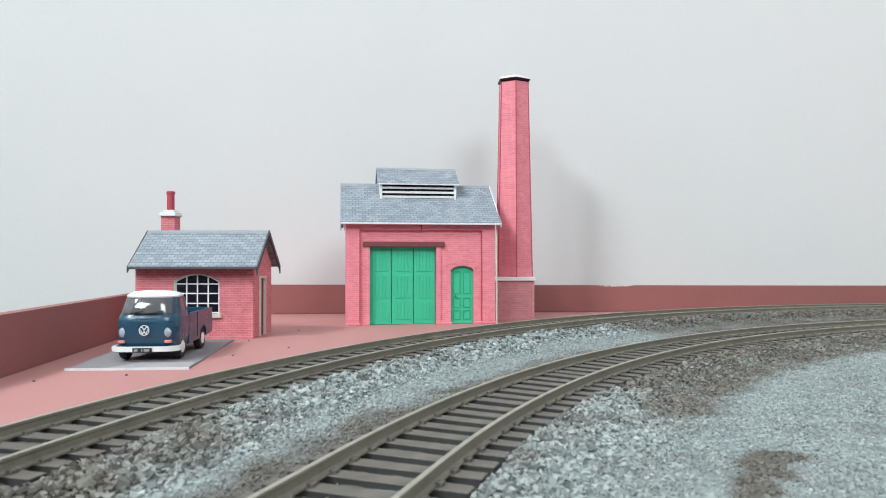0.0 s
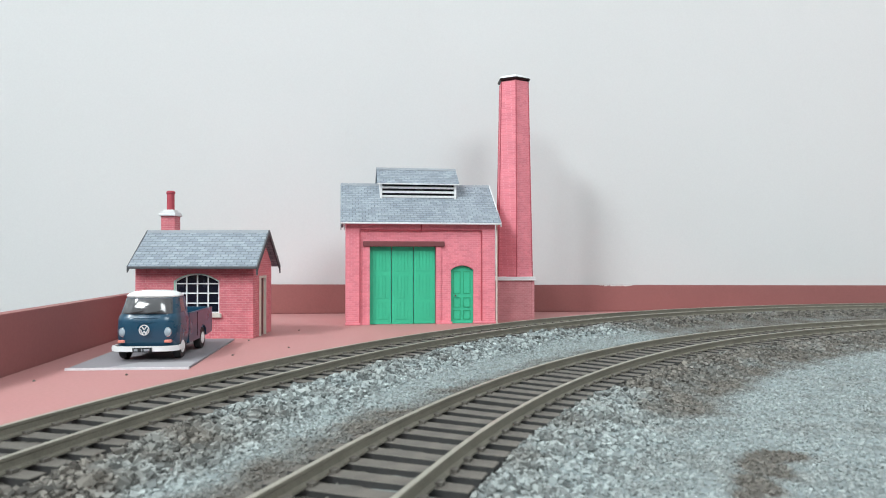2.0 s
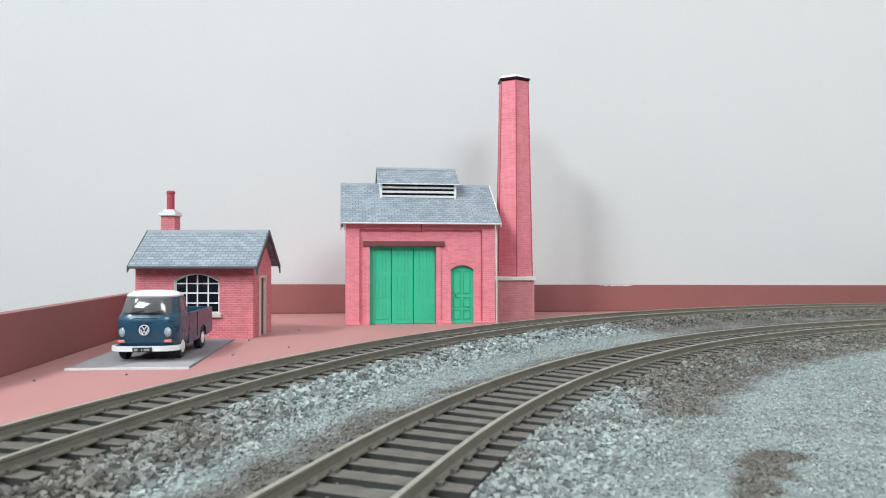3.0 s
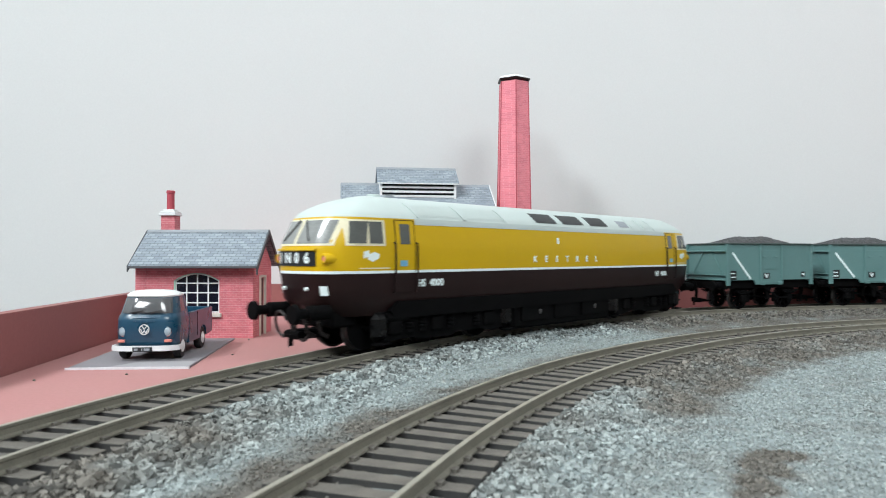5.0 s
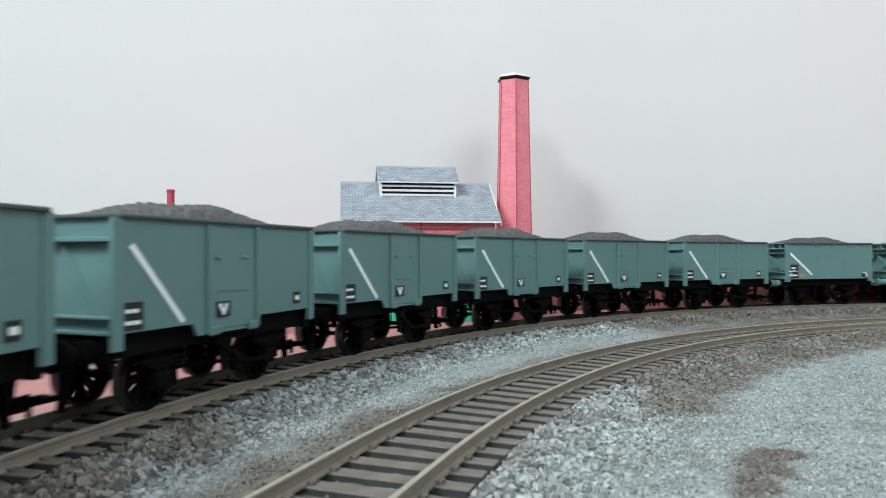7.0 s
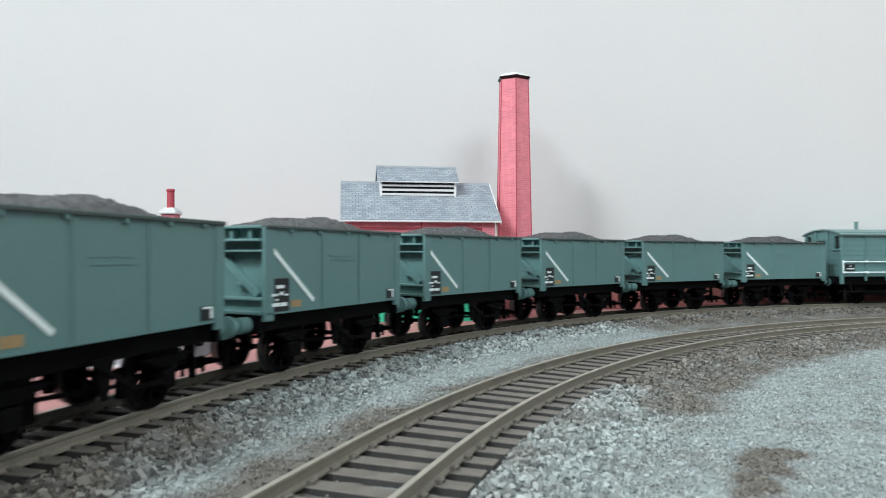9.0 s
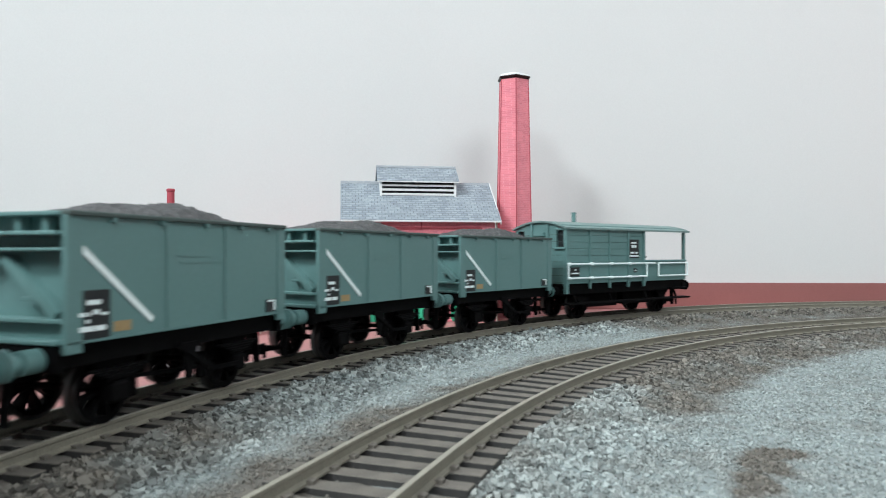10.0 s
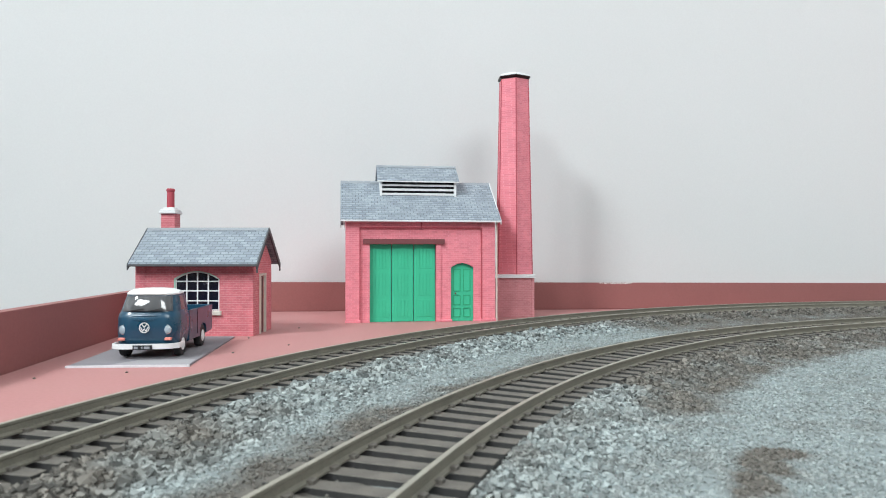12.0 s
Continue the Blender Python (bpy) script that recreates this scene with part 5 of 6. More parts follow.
    bm = prism(nb(), [(88, 51.9), (93, 51.9), (92, 52.9), (89, 52.9)], "y", -2.5, 2.5)
    part("roof_horn_cover", bm, M_SLATEPLAIN, roof)
    return ob


# ---- mineral wagons ----
def coal_heap(bm, lx, ly, z0, peak, seed):
    rs = np.random.RandomState(seed)
    nx, ny = 64, 30
    grid = []
    sx = rs.uniform(-0.12, 0.12)
    for i in range(nx + 1):
        row = []
        for j in range(ny + 1):
            u, v = 2 * i / nx - 1, 2 * j / ny - 1
            h = max(0.0, 1 - ((u - sx * (1 - abs(u))) ** 2 * 1.02 + 0.2 * v * v)) ** 1.1 * (1 - abs(v) ** 6)
            z = z0 + peak * h + rs.uniform(-0.42, 0.42) + 0.5 * math.sin(7.3 * u + seed) * math.sin(5.1 * v + 2 * seed)
            row.append(bm.verts.new((u * lx, v * ly, z)))
        grid.append(row)
    for i in range(nx):
        for j in range(ny):
            bm.faces.new((grid[i][j], grid[i + 1][j], grid[i + 1][j + 1], grid[i][j + 1]))
    return bm


def wagon_under(ob, top):
    wheels = [wheelset(ob, x, 6.2) for x in (18, -18)]
    for s in (1, -1):
        bm = box(nb(), -33, 33, min(s * 12.2, s * 14), max(s * 12.2, s * 14), 12.2, top, bevel=0.2)
        part("solebar", bm, M_BLACK, ob)
        for x in (18, -18):
            bm = prism(nb(), [(x - 5.5, 12.4), (x + 5.5, 12.4), (x + 2.4, 8.6), (x + 2.0, 4.2), (x - 2.0, 4.2), (x - 2.4, 8.6)], "y", s * 11.2, s * 12.4)
            part("axle_guard", bm, M_BLACK, ob)
            bm = box(nb(), x - 2.1, x + 2.1, min(s * 12, s * 14), max(s * 12, s * 14), 4.4, 8.2, bevel=0.5)
            part("axle_box", bm, M_BLACK, ob)
            bm = nb()
            for k in range(4):
                box(bm, x - 7 + k * 1.3, x + 7 - k * 1.3, min(s * 12.4, s * 13.8), max(s * 12.4, s * 13.8), 10.4 - k * 0.55, 10.85 - k * 0.55)
            part("leaf_spring", bm, M_BLACK, ob)
        bm = bar(nb(), (4, s * 14.6, 13), (-7, s * 14.6, 6.6), 0.7, 1.1)
        bar(bm, (-7, s * 14.6, 6.6), (-15, s * 14.8, 6.4), 0.6, 0.9)
        part("brake_lever", bm, M_BLACK, ob)
        bm = prism(nb(), [(-2.4, 13), (2.4, 13), (0.8, 5.6), (-0.8, 5.6)], "y", s * 13.6, s * 14.3)
        part("v_hanger", bm, M_BLACK, ob)
        for x in (10.5, -10.5):
            bm = box(nb(), x - 1.2, x + 1.2, s * 8.6 - 1, s * 8.6 + 1, 3.6, 9.4, bevel=0.4)
            part("brake_shoe", bm, M_BLACK, ob)
        bm = bar(nb(), (11, s * 8.6, 7.4), (-11, s * 8.6, 6.0), 0.7, 0.8)
        part("push_rod", bm, M_BLACK, ob)
    bm = box(nb(), -32.5, 32.5, -12.2, 12.2, top - 1.8, top)
    part("floor_pan", bm, M_BLACK, ob)
    for d in (1, -1):
        bm = box(nb(), min(d * 31.5, d * 33.4), max(d * 31.5, d * 33.4), -15.2, 15.2, 11.8, 16.4, bevel=0.3)
        part("headstock", bm, M_BLACK, ob)
        coupling(ob, d * 32, d, M_BLACK)
    return wheels


def plate(ob, name, x0, x1, z0, z1, y, s, bars, label):
    """A black panel with rows of pale bars."""
    bm = box(nb(), x0, x1, min(y, y + s * 0.25), max(y, y + s * 0.25), z0, z1)
    p = part(name, bm, M_BLACKPLATE, ob, label)
    for a, b, c, d in bars:
        bm = box(nb(), x1 - (x1 - x0) * b, x1 - (x1 - x0) * a, min(y + s * 0.2, y + s * 0.36), max(y + s * 0.2, y + s * 0.36), z0 + (z1 - z0) * c, z0 + (z1 - z0) * d)
        part("lettering_bar", bm, M_STRIPE, p, "small pale lettering bar")
    return p


def wagon_v(seed):
    """The all-welded wagon with a side door and a V mark."""
    ob = thing("mineral_wagon", "grey-green steel mineral wagon heaped with coal, V mark", "wagon", group="coal wagons")
    L, W, z0, z1 = 32.3, 16.3, 17.0, 38.2
    for s in (1, -1):
        y0, y1 = (s * W - s * 0.8, s * W)
        bm = prism(nb(), [(-L, z0), (-9.5, z0), (-8.4, 14.4), (11.5, 14.4), (13.0, z0), (L, z0), (L, z1), (-L, z1)], "y", y0, y1)
        part("side_panel", bm, M_WAGON, ob)
        for x in (8.4, -8.4):
            bm = box(nb(), x - 0.65, x + 0.65, min(y1, y1 + s * 0.8), max(y1, y1 + s * 0.8), 14.6, z1 - 0.6, bevel=0.25)
            part("side_post", bm, M_WAGON, ob)
        bm = box(nb(), -7.6, 7.6, min(y1, y1 + s * 0.25), max(y1, y1 + s * 0.25), 15.2, 34.4, bevel=0.1)
        door = part("side_door", bm, M_WAGON, ob)
        for x in (5.6, -3.4):
            bm = box(nb(), x - 0.9, x + 0.9, min(y1, y1 + s * 0.7), max(y1, y1 + s * 0.7), 30.2, 31.0, bevel=0.15)
            part("door_hinge", bm, M_WAGON, door)
        bm = box(nb(), -4.4, 5.8, min(y1, y1 + s * 0.45), max(y1, y1 + s * 0.45), 23.2, 23.5)
        part("door_bar", bm, M_WAGON, door)
        for x in (6.8, -6.8):
            bm = box(nb(), x - 1.8, x + 1.8, min(y1, y1 + s * 0.8), max(y1, y1 + s * 0.8), 14.0, 16.0, bevel=0.3)
            part("door_bracket", bm, M_WAGON, door)
        bm = nb()
        e = s * 0.08
        bar(bm, (s * 29.4, y1 + e, 32.8), (s * 16.0, y1 + e, 17.8), 0.3, 1.2)
        part("white_stripe", bm, M_STRIPE, ob, "white diagonal stripe")
        plate(ob, "number_panel", *sorted((s * 32.0, s * 26.6)), 17.4, 22.5, y1, s, ((0.2, 0.42, 0.62, 0.76), (0.48, 0.75, 0.62, 0.76), (0.2, 0.5, 0.2, 0.34), (0.55, 0.85, 0.2, 0.34)), "black panel with pale lettering")
        plate(ob, "data_panel", *sorted((s * -24.2, s * -27.2)), 18.6, 21.6, y1, s, ((0.2, 0.8, 0.3, 0.7),), "small black panel")
        bm = box(nb(), s * 3.8 - 2.3, s * 3.8 + 2.3, min(y1 + s * 0.2, y1 + s * 0.5), max(y1 + s * 0.2, y1 + s * 0.5), 17.7, 21.1)
        p = part("v_panel", bm, M_BLACKPLATE, ob, "black square with a white V")
        bm = nb()
        bar(bm, (s * 5.3, y1 + s * 0.55, 20.6), (s * 3.9, y1 + s * 0.55, 18.3), 0.2, 0.75)
        bar(bm, (s * 3.9, y1 + s * 0.55, 18.3), (s * 3.0, y1 + s * 0.55, 20.6), 0.2, 0.75)
        part("v_mark", bm, M_STRIPE, p, "white V mark")
        bm = box(nb(), -L - 0.3, L + 0.3, min(s * (W - 1.2), s * (W + 0.9)), max(s * (W - 1.2), s * (W + 0.9)), z1 - 0.5, z1 + 0.3, bevel=0.2)
        part("rim", bm, M_WAGONDARK, ob, "dark worn top rim")
    for d in (1, -1):
        bm = box(nb(), min(d * (L - 0.8), d * L), max(d * (L - 0.8), d * L), -W + 0.8, W - 0.8, z0, z1)
        part("end_panel", bm, M_WAGON, ob)
        for z, t, e in ((33.4, 0.9, 1.7), (19.6, 0.6, 1.9), (16.8, 0.7, 1.9)):
            bm = box(nb(), min(d * L, d * (L + e)), max(d * L, d * (L + e)), -W + 0.3, W - 0.3, z, z + t, bevel=0.15)
            part("end_rib", bm, M_WAGON, ob)
        bm = box(nb(), min(d * L, d * (L + 0.5)), max(d * L, d * (L + 0.5)), -W + 0.4, W - 0.4, 17.5, 19.6)
        part("end_plank", bm, M_WAGON, ob)
        for s in (1, -1):
            bm = bar(nb(), (d * (L + 0.2), s * 3.4, 33.2), (d * (L + 0.2), s * 11.8, 20.2), 0.6, 0.9)
            part("end_brace", bm, M_WAGON, ob)
            bm = prism(nb(), [(min(d * (L - 1), d * (L + 1.5)), 14.0), (max(d * (L - 1), d * (L + 1.5)), 14.0), (max(d * (L - 1), d * (L + 1.5)), z1 - 0.4), (min(d * (L - 1), d * (L + 1.5)), z1 - 0.4)], "y", s * W - s * 0.6, s * W + s * 0.35)
            part("corner_post", bm, M_WAGON, ob)
            buffer(ob, d * 33.4, s * 11.4, 13.9, d, 2.7, M_BLACK, 6.6)
        bm = box(nb(), min(d * (L - 1.0), d * (L + 0.9)), max(d * (L - 1.0), d * (L + 0.9)), -W + 1.2, W - 1.2, z1 - 0.5, z1 + 0.3, bevel=0.2)
        part("rim", bm, M_WAGONDARK, ob, "dark worn top rim")
    bm = coal_heap(nb(), L - 0.7, W - 0.7, 36.4, 6.0, seed)
    part("coal_load", bm, M_COAL, ob, "rough black coal heap")
    return ob, wagon_under(ob, 17.0)


def wagon_plain(seed):
    """The slope-ended wagon with plain sides and a large number panel."""
    ob = thing("mineral_wagon", "grey-green plain-sided steel mineral wagon heaped with coal", "wagon", group="coal wagons")
    L, W, z0, z1 = 32.3, 16.3, 16.6, 38.0
    for s in (1, -1):
        y0, y1 = (s * W - s * 0.8, s * W)
        bm = prism(nb(), [(-L, z0), (L, z0), (L, z1), (-L, z1)], "y", y0, y1)
        part("side_panel", bm, M_WAGON, ob)
        bm = box(nb(), -L, L, min(y1, y1 + s * 0.3), max(y1, y1 + s * 0.3), z0 - 0.2, z0 + 0.25)
        part("bottom_edge", bm, M_WAGON, ob)
        for x in (9.0, -9.0):
            bm = box(nb(), s * x - 0.7, s * x + 0.7, min(y1, y1 + s * 0.4), max(y1, y1 + s * 0.4), z0, z1 - 0.6, bevel=0.2)
            part("side_rib", bm, M_WAGON, ob)
        bm = box(nb(), -5.5, 5.5, min(y1, y1 + s * 0.18), max(y1, y1 + s * 0.18), 29.3, 29.7)
        box(bm, -4.5, 6.0, min(y1, y1 + s * 0.16), max(y1, y1 + s * 0.16), 30.6, 30.9)
        part("pressed_line", bm, M_WAGON, ob)
        for x in (23, 11, -2, -14, -25):
            bm = box(nb(), x - 0.5, x + 0.5, min(y1, y1 + s * 0.9), max(y1, y1 + s * 0.9), z1 - 1.5, z1 - 0.5, bevel=0.15)
            part("rim_bracket", bm, M_WAGON, ob)
        bm = nb()
        e = s * 0.08
        bar(bm, (s * 30.2, y1 + e, 32.6), (s * 13.4, y1 + e, 18.9), 0.3, 1.1)
        part("white_stripe", bm, M_STRIPE, ob, "white diagonal stripe")
        plate(ob, "number_panel", *sorted((s * 31.0, s * 23.6)), 16.9, 25.1, y1, s,
              ((0.32, 0.72, 0.70, 0.80), (0.1, 0.3, 0.47, 0.55), (0.36, 0.42, 0.47, 0.55), (0.5, 0.68, 0.5, 0.6), (0.74, 0.92, 0.47, 0.53), (0.3, 0.4, 0.33, 0.4), (0.12, 0.5, 0.16, 0.27), (0.54, 0.86, 0.16, 0.27)), "black panel with pale lettering")
        plate(ob, "data_panel", *sorted((s * -24.4, s * -28.4)), 17.2, 20.2, y1, s, ((0.1, 0.9, 0.8, 0.95), (0.75, 0.95, 0.1, 0.9)), "small black panel")
        bm = box(nb(), min(s * 22.6, s * 18.6), max(s * 22.6, s * 18.6), min(y1, y1 + s * 0.12), max(y1, y1 + s * 0.12), 17.6, 19.4)
        part("tan_patch", bm, M_TAN, ob, "small tan patch")
        bm = box(nb(), -L - 0.3, L + 0.3, min(s * (W - 1.2), s * (W + 0.9)), max(s * (W - 1.2), s * (W + 0.9)), z1 - 0.6, z1 + 0.3, bevel=0.2)
        part("rim", bm, M_WAGONDARK, ob, "dark worn top rim")
    for d in (1, -1):
        bm = prism(nb(), [(min(d * (L - 3.4), d * (L - 2.6)), z0), (max(d * (L - 3.4), d * (L - 2.6)), z0), (max(d * (L - 3.4), d * (L - 2.6)), z1), (min(d * (L - 3.4), d * (L - 2.6)), z1)], "y", -W + 0.8, W - 0.8)
        part("end_panel", bm, M_WAGON, ob)
        for z, t, e in ((34.2, 0.7, 1.6), (31.6, 0.6, 0.6), (19.8, 0.8, 0.4), (16.4, 0.8, 1.4)):
            bm = box(nb(), min(d * (L - 2.6), d * (L + e)), max(d * (L - 2.6), d * (L + e)), -W + 0.8, W - 0.8, z, z + t, bevel=0.15)
            part("end_rib", bm, M_WAGON, ob)
        bm = box(nb(), min(d * (L - 2.6), d * (L - 1.2)), max(d * (L - 2.6), d * (L - 1.2)), -W + 0.8, W - 0.8, 17.2, 19.8)
        part("end_plank", bm, M_WAGON, ob)
        for s in (1, -1):
            bm = bar(nb(), (d * (L - 1.6), s * 1.5, 30.5), (d * (L - 1.2), s * 13.6, 21.0), 2.2, 1.6)
            part("end_brace", bm, M_WAGON, ob)
            bm = box(nb(), min(d * (L - 2.6), d * (L - 0.6)), max(d * (L - 2.6), d * (L - 0.6)), s * 8 - 2, s * 8 + 2, 23.4, 24.1, bevel=0.1)
            part("end_step", bm, M_WAGON, ob)
            bm = box(nb(), min(d * (L - 3), d * (L + 0.4)), max(d * (L - 3), d * (L + 0.4)), min(s * (W - 0.8), s * (W + 0.3)), max(s * (W - 0.8), s * (W + 0.3)), 14.8, z1 - 0.4, bevel=0.15)
            part("corner_post", bm, M_WAGON, ob)
            for y in (5, 11):
                bm = box(nb(), min(d * (L - 2.6), d * (L - 0.4)), max(d * (L - 2.6), d * (L - 0.4)), s * y - 0.5, s * y + 0.5, 34.8, z1 - 0.6, bevel=0.1)
                part("rim_bracket", bm, M_WAGON, ob)
            buffer(ob, d * 33.4, s * 11.4, 13.9, d, 2.7, M_WAGON, 6.6)
        bm = box(nb(), min(d * (L - 3.2), d * (L + 0.4)), max(d * (L - 3.2), d * (L + 0.4)), -W + 1.2, W - 1.2, z1 - 0.6, z1 + 0.2, bevel=0.2)
        part("rim", bm, M_WAGON, ob)
    bm = coal_heap(nb(), L - 3.3, W - 0.7, 36.4, 5.2, seed)
    part("coal_load", bm, M_COAL, ob, "rough black coal heap")
    return ob, wagon_under(ob, 16.6)


# ---- brake van ----
def brake_van():
    ob = thing("brake_van", "grey-green planked goods brake van with open veranda", "brake van")
    L, W = 48.0, 16.2
    cab = -11.6          # the cabin runs from the front to here, the veranda behind it

    def roof_z(y):
        return 46.2 - 3.4 * (y / 17.6) ** 2

    for s in (1, -1):
        y1 = s * W
        # plank by plank
        for k in range(5):
            z = 27.2 + k * 3.18
            bm = box(nb(), cab, L, min(y1 - s * 0.9, y1), max(y1 - s * 0.9, y1), z, z + 3.08, bevel=0.1)
            part("side_plank", bm, M_WAGON, ob)
        bm = box(nb(), cab, L - 0.2, min(y1 - s * 1.3, y1 - s * 0.9), max(y1 - s * 1.3, y1 - s * 0.9), 17.2, 43.2)
        part("side_lining", bm, M_WAGON, ob)
        bm = box(nb(), -L, L, min(y1 - s * 0.9, y1), max(y1 - s * 0.9, y1), 17.2, 27.1, bevel=0.1)
        part("lower_side", bm, M_WAGON, ob)
        for x, w in ((47.2, 1.7), (31, 1.0), (16.5, 1.0), (2.0, 1.0), (-10.8, 1.4)):
            bm = box(nb(), x - w / 2, x + w / 2, min(y1, y1 + s * 0.7), max(y1, y1 + s * 0.7), 17.2, 43.0, bevel=0.15)
            part("side_post", bm, M_WAGON, ob)
            bm = prism(nb(), [(x - w * 0.7, 17.4), (x + w * 0.7, 17.4), (x + w * 0.35, 14.6), (x - w * 0.35, 14.6)], "y", y1 - s * 0.4, y1 + s * 0.7)
            part("post_foot", bm, M_WAGON, ob)
        bm = prism(nb(), [(46.2, 17.4), (48.4, 17.4), (48.0, 12.6), (46.4, 12.6)], "y", y1 - s * 0.8, y1 + s * 0.75)
        part("post_foot", bm, M_WAGON, ob)
        bm = box(nb(), -L, -L + 1.7, min(y1 - s * 1.4, y1 + s * 0.1), max(y1 - s * 1.4, y1 + s * 0.1), 17.2, 43.2, bevel=0.2)
        part("veranda_post", bm, M_WAGON, ob)
        bm = box(nb(), -L - 0.3, cab, min(y1 - s * 1.3, y1 + s * 0.6), max(y1 - s * 1.3, y1 + s * 0.6), 27.1, 28.1, bevel=0.2)
        part("veranda_rail", bm, M_WAGON, ob)
        # white handrails
        yy = y1 + s * 1.5
        for pts in ([(47.4, 19.8), (47.4, 26.4), (-18.5, 26.4)], [(47.4, 19.8), (-11.6, 19.8), (-11.6, 26.4)], [(-47.4, 19.8), (-21.6, 19.8), (-21.6, 26.4), (-47.4, 26.4), (-47.4, 19.8)]):
            bm = nb()
            for a, b in zip(pts, pts[1:]):
                rod(bm, (a[0], yy, a[1]), (b[0], yy, b[1]), 0.42, 8)
                bmesh.ops.create_icosphere(bm, subdivisions=1, radius=0.5, matrix=Matrix.Translation((b[0], yy, b[1])))
            part("handrail", bm, M_STRIPE, ob, "white painted handrail", smooth=True)
        for x in (46.6, 31, 16.5, 2.0):
            for z in (19.8, 26.4):
                bm = lathe(nb(), [(0.75, y1), (0.75, yy + s * 0.5), (0.4, yy + s * 0.7)], 10, (x, 0, z), "y")
                part("rail_knob", bm, M_STRIPE, ob)
        plate(ob, "number_panel", *sorted((s * 44.8 if s > 0 else 44.8, s * 38.4 if s > 0 else 38.4)), 20.6, 24.8, y1, s, ((0.42, 0.64, 0.66, 0.78), (0.12, 0.92, 0.26, 0.42)), "black panel with pale lettering")
        plate(ob, "return_panel", -6.6, 1.2, 29.0, 38.4, y1, s, ((0.2, 0.72, 0.78, 0.86), (0.22, 0.44, 0.56, 0.7), (0.5, 0.72, 0.56, 0.7), (0.12, 0.5, 0.24, 0.34), (0.6, 0.85, 0.24, 0.34), (0.04, 0.96, 0.08, 0.16)), "tall black panel with pale lettering")
        plate(ob, "small_panel", -5.2, -2.4, 21.8, 23.8, y1, s, ((0.3, 0.7, 0.35, 0.65),), "small black panel")
        # solebar, step board
        bm = box(nb(), -L, L, min(s * 13, s * 14.6), max(s * 13, s * 14.6), 12.0, 17.2, bevel=0.2)
        part("solebar", bm, M_BLACK, ob)
        bm = box(nb(), -L - 1, L, min(s * 13.5, s * 18.6), max(s * 13.5, s * 18.6), 7.4, 8.3, bevel=0.2)
        part("step_board", bm, M_BLACK, ob)
        for x in (-40, -14, 14, 40):
            bm = bar(nb(), (x, s * 13.8, 12.2), (x, s * 15.6, 8.0), 1.0, 1.0)
            part("step_hanger", bm, M_BLACK, ob)
        bm = box(nb(), -L - 1, -L + 14, min(s * 14, s * 17.4), max(s * 14, s * 17.4), 12.6, 13.3, bevel=0.15)
        part("upper_step", bm, M_BLACK, ob)
        for x in (32, -32):
            bm = prism(nb(), [(x - 6, 12.4), (x + 6, 12.4), (x + 2.4, 8.6), (x + 2.0, 4.2), (x - 2.0, 4.2), (x - 2.4, 8.6)], "y", s * 11.2, s * 12.4)
            part("axle_guard", bm, M_BLACK, ob)
            bm = box(nb(), x - 2.2, x + 2.2, min(s * 12, s * 14), max(s * 12, s * 14), 4.4, 8.4, bevel=0.5)
            part("axle_box", bm, M_BLACK, ob)
    # front end with two openings under the arched roof
    end = [(-W + 0.9, 17.2), (W - 0.9, 17.2), (W - 0.9, 34.4), (W - 5.6, 34.4), (W - 5.6, 42.2), (W - 0.9, 42.2), (W - 0.9, 43.2)]
    end += [(y, roof_z(y) - 0.3) for y in (12, 8, 4, 0, -4, -8, -12)]
    end += [(-W + 0.9, 43.2), (-W + 0.9, 42.2), (-W + 5.6, 42.2), (-W + 5.6, 34.4), (-W + 0.9, 34.4)]
    bm = prism(nb(), end, "x", L - 1.2, L)
    part("end_wall", bm, M_WAGON, ob)
    bm = nb()
    for k in range(8):
        z = 17.8 + k * 3.18
        box(bm, L, L + 0.12, -W + 1.2, W - 1.2, z, z + 0.14)
    part("plank_joint", bm, M_WAGONDARK, ob)
    for y in (-5.2, 5.2):
        bm = box(nb(), L, L + 0.9, y - 0.8, y + 0.8, 13, roof_z(y) - 0.4, bevel=0.2)
        part("end_post", bm, M_WAGON, ob)
    bm = prism(nb(), [(-3.6, 39.6), (3.6, 39.6), (3.2, 41.4), (-3.2, 41.4)], "x", L, L + 1.4)
    part("lamp_hood", bm, M_WAGON, ob)
    for s in (1, -1):
        bm = box(nb(), L - 0.2, L + 0.9, min(s * (W - 6.2), s * (W - 0.2)), max(s * (W - 6.2), s * (W - 0.2)), 33.2, 34.4, bevel=0.2)
        part("window_ledge", bm, M_WAGON, ob)
        # black pane added behind each opening, standing in for the dark cabin inside
        bm = box(nb(), L - 2.0, L - 1.3, min(s * 8, s * W - s * 1.4), max(s * 8, s * W - s * 1.4), 30, 42.6)
        part("opening_shade_pane", bm, M_BLACKPLATE, ob)
    bm = prism(nb(), [(-W + 0.9, 17.2), (W - 0.9, 17.2), (W - 0.9, 43.2)] + [(y, roof_z(y) - 0.3) for y in (12, 8, 4, 0, -4, -8, -12)] + [(-W + 0.9, 43.2)], "x", cab, cab + 1.0)
    part("cabin_bulkhead", bm, M_WAGON, ob)
    bm = box(nb(), -L, -L + 1.0, -W + 0.9, W - 0.9, 17.2, 27.1, bevel=0.15)
    part("veranda_end", bm, M_WAGON, ob)
    bm = box(nb(), -L, L, -W + 1.0, W - 1.0, 15.6, 17.2)
    part("floor_deck", bm, M_BLACK, ob)
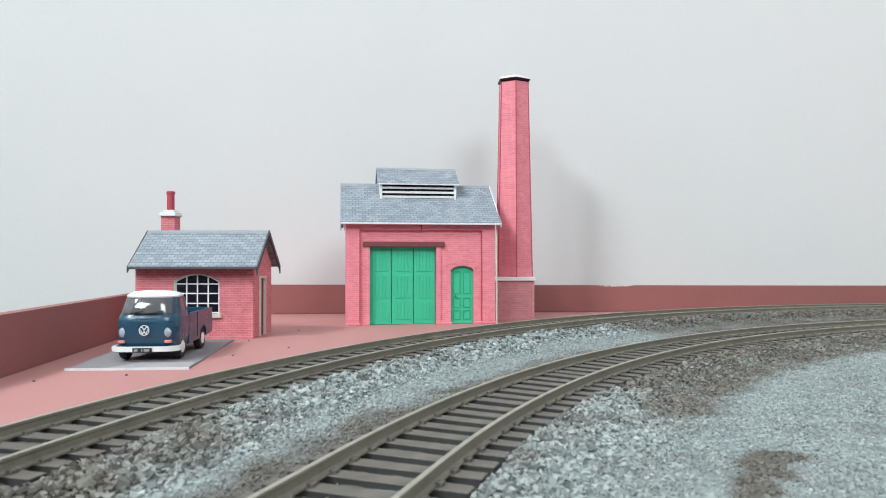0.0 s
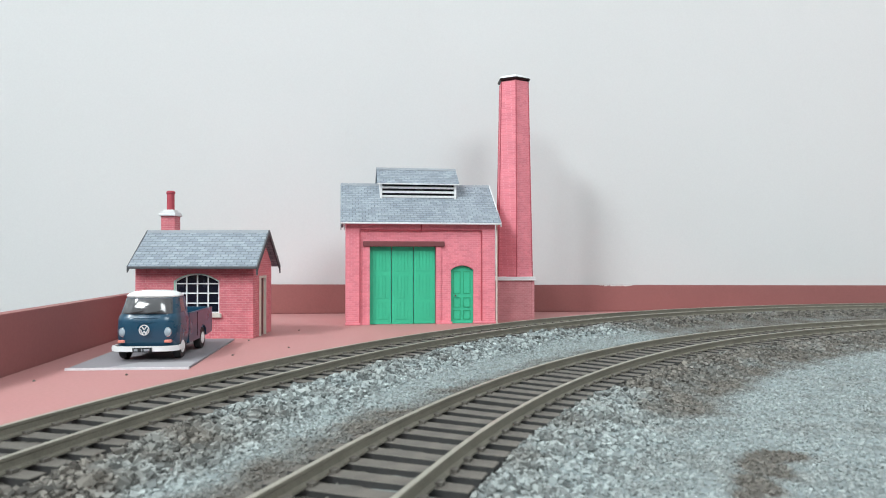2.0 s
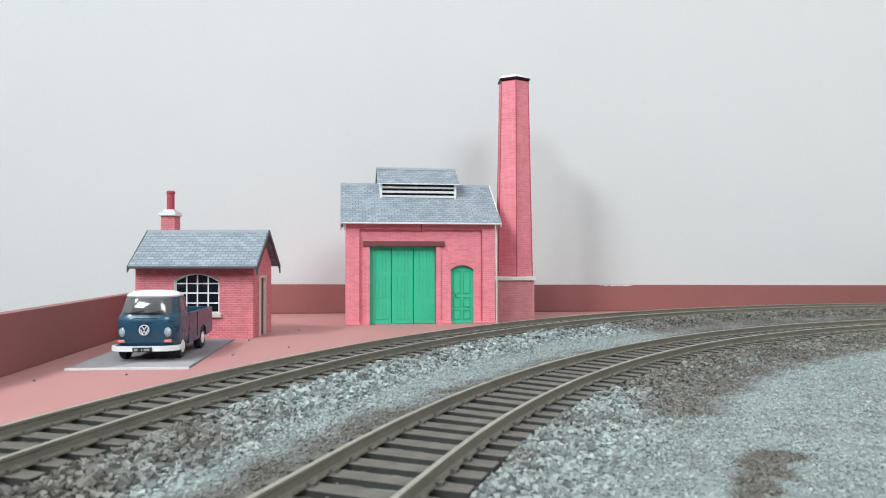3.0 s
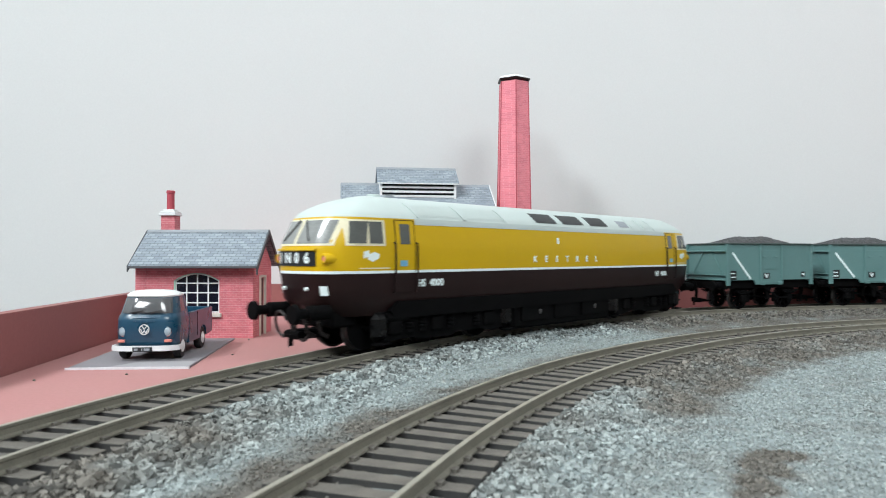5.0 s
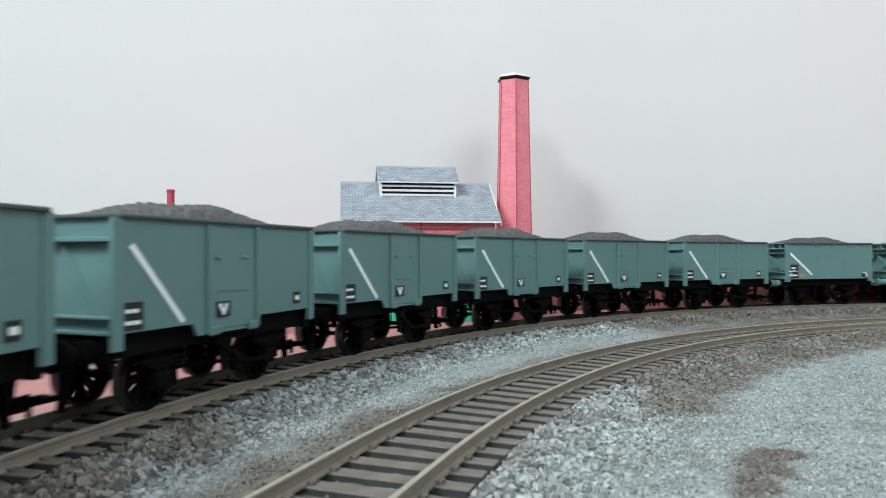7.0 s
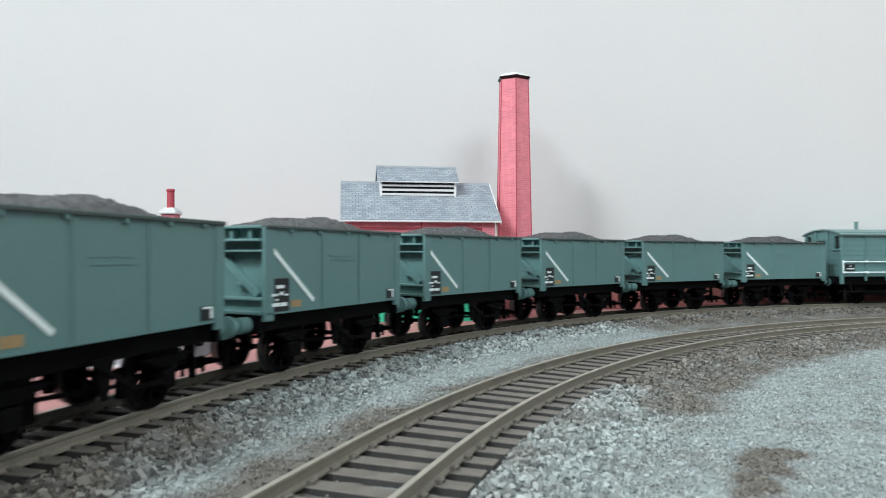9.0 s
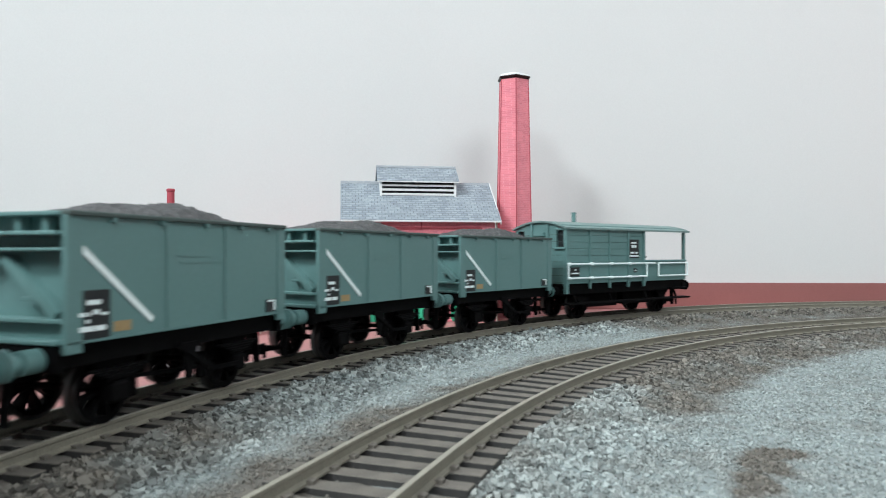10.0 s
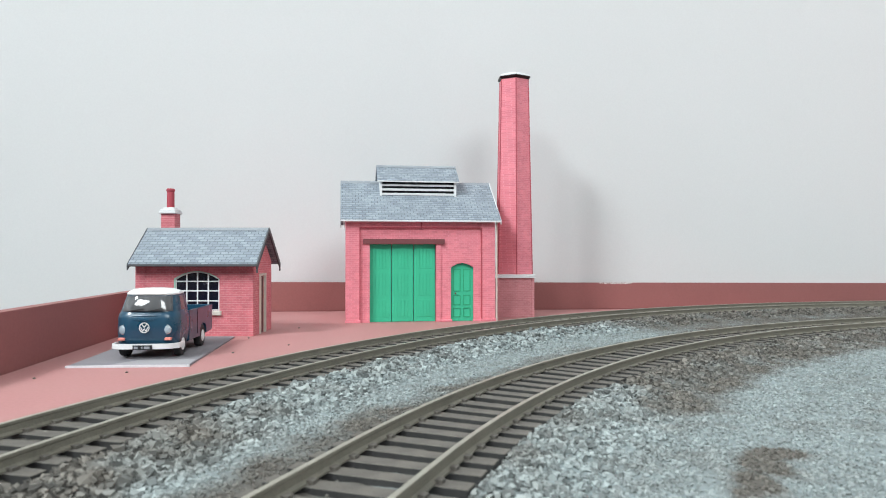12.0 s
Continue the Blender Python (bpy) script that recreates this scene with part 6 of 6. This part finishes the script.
    for x0, x1, z0 in ((-25, -3, 5.4), (1.5, 26, 5.0)):
        bm = box(nb(), x0, x1, -9, 9, z0, 12.4, bevel=0.4)
        part("brake_rigging", bm, M_BLACK, ob)
    bm = nb()
    rod(bm, (-26, 2, 17), (-26, 2, 29.5), 0.6)
    rod(bm, (-26, -2.5, 29.5), (-26, 6.5, 29.5), 0.6)
    part("brake_standard", bm, M_BLACK, ob)
    bm = nb()
    slab(bm, lambda u, v, o: (-L - 1.8 + (2 * L + 3.0) * u, -17.8 + 35.6 * v, roof_z(-17.8 + 35.6 * v) + o), 2, 18, -0.1, 0.75)
    roof = part("roof", bm, M_VANROOF, ob, "pale grey-green arched roof", smooth=True)
    for s in (1, -1):
        bm = rod(nb(), (-L - 1.6, s * 14.8, roof_z(14.8) + 0.75), (L + 1, s * 14.8, roof_z(14.8) + 0.75), 0.3, 6)
        part("rain_strip", bm, M_WAGON, roof)
    bm = lathe(nb(), [(1.6, 45.8), (1.6, 46.9), (1.1, 47.1), (1.1, 51.2), (1.3, 51.3), (1.3, 51.9), (0.9, 51.9)], 14, (24, 0, 0), "z")
    part("stove_pipe", bm, M_WAGON, roof, smooth=True)
    for d in (1, -1):
        bm = box(nb(), min(d * (L - 1.6), d * (L + 0.6)), max(d * (L - 1.6), d * (L + 0.6)), -15.4, 15.4, 11.8, 17.0, bevel=0.3)
        part("headstock", bm, M_BLACK, ob)
        coupling(ob, d * (L - 1.5), d, M_BLACK)
        for s in (1, -1):
            buffer(ob, d * (L + 0.6), s * 11.4, 13.9, d, 2.7, M_BLACK, 6.6)
    return ob, [wheelset(ob, x, 6.2) for x in (32, -32)]


# ---- the train runs round the outer track ----
def train_place(t):
    """Where the first wagon's middle is along the outer track, in mm, at t seconds."""
    ts = [0.0, 3.2, 5.5, 6.4, 7.2, 9.0, 10.0, 12.0]
    at = [1637.9, 915.9, 403.4, 199.5, 16.6, -389.9, -616.0, -1069.1]
    return float(np.interp(t, ts, at))


def on_track(a, pivot):
    """The pose of a vehicle whose middle is at a, carried at two points pivot mm before and behind it."""
    f, _ = OUTER.at(a - pivot)
    r, _ = OUTER.at(a + pivot)
    m, h = (f + r) / 2, (f - r).normalized()
    return Matrix.LocRotScale((m.x * MM, m.y * MM, RAIL_Z * MM), Euler((0, 0, math.atan2(h.y, h.x))), None)


def motions():
    times = [i / 10 for i in range(121)]
    frames = [i / 30 for i in range(361)]
    loco = locomotive()
    run = [(loco, 80.0, -180.9, [o for o in loco.children if o.name.startswith("wheelset")], 7.0)]
    kinds = [wagon_v(3), wagon_plain(9)]
    for i in range(12):
        ob, wheels = kinds[i // 6]
        if i % 6:
            ob = copy_thing(ob, Matrix.Identity(4))
            wheels = [o for o in ob.children if o.name.startswith("wheelset")]
        run.append((ob, 18.0, i * 83.3, wheels, 6.2))
    van, wheels = brake_van()
    run.append((van, 32.0, 11 * 83.3 + 96.0, wheels, 6.2))
    for ob, pivot, back, wheels, r in run:
        walk(ob, [(t, on_track(train_place(t) + back, pivot)) for t in times])
        for w in wheels:
            at = w.location.copy()
            walk(w, [(t, Matrix.LocRotScale(at, Euler((0, -train_place(t) / r, 0)), None)) for t in frames])


motions()
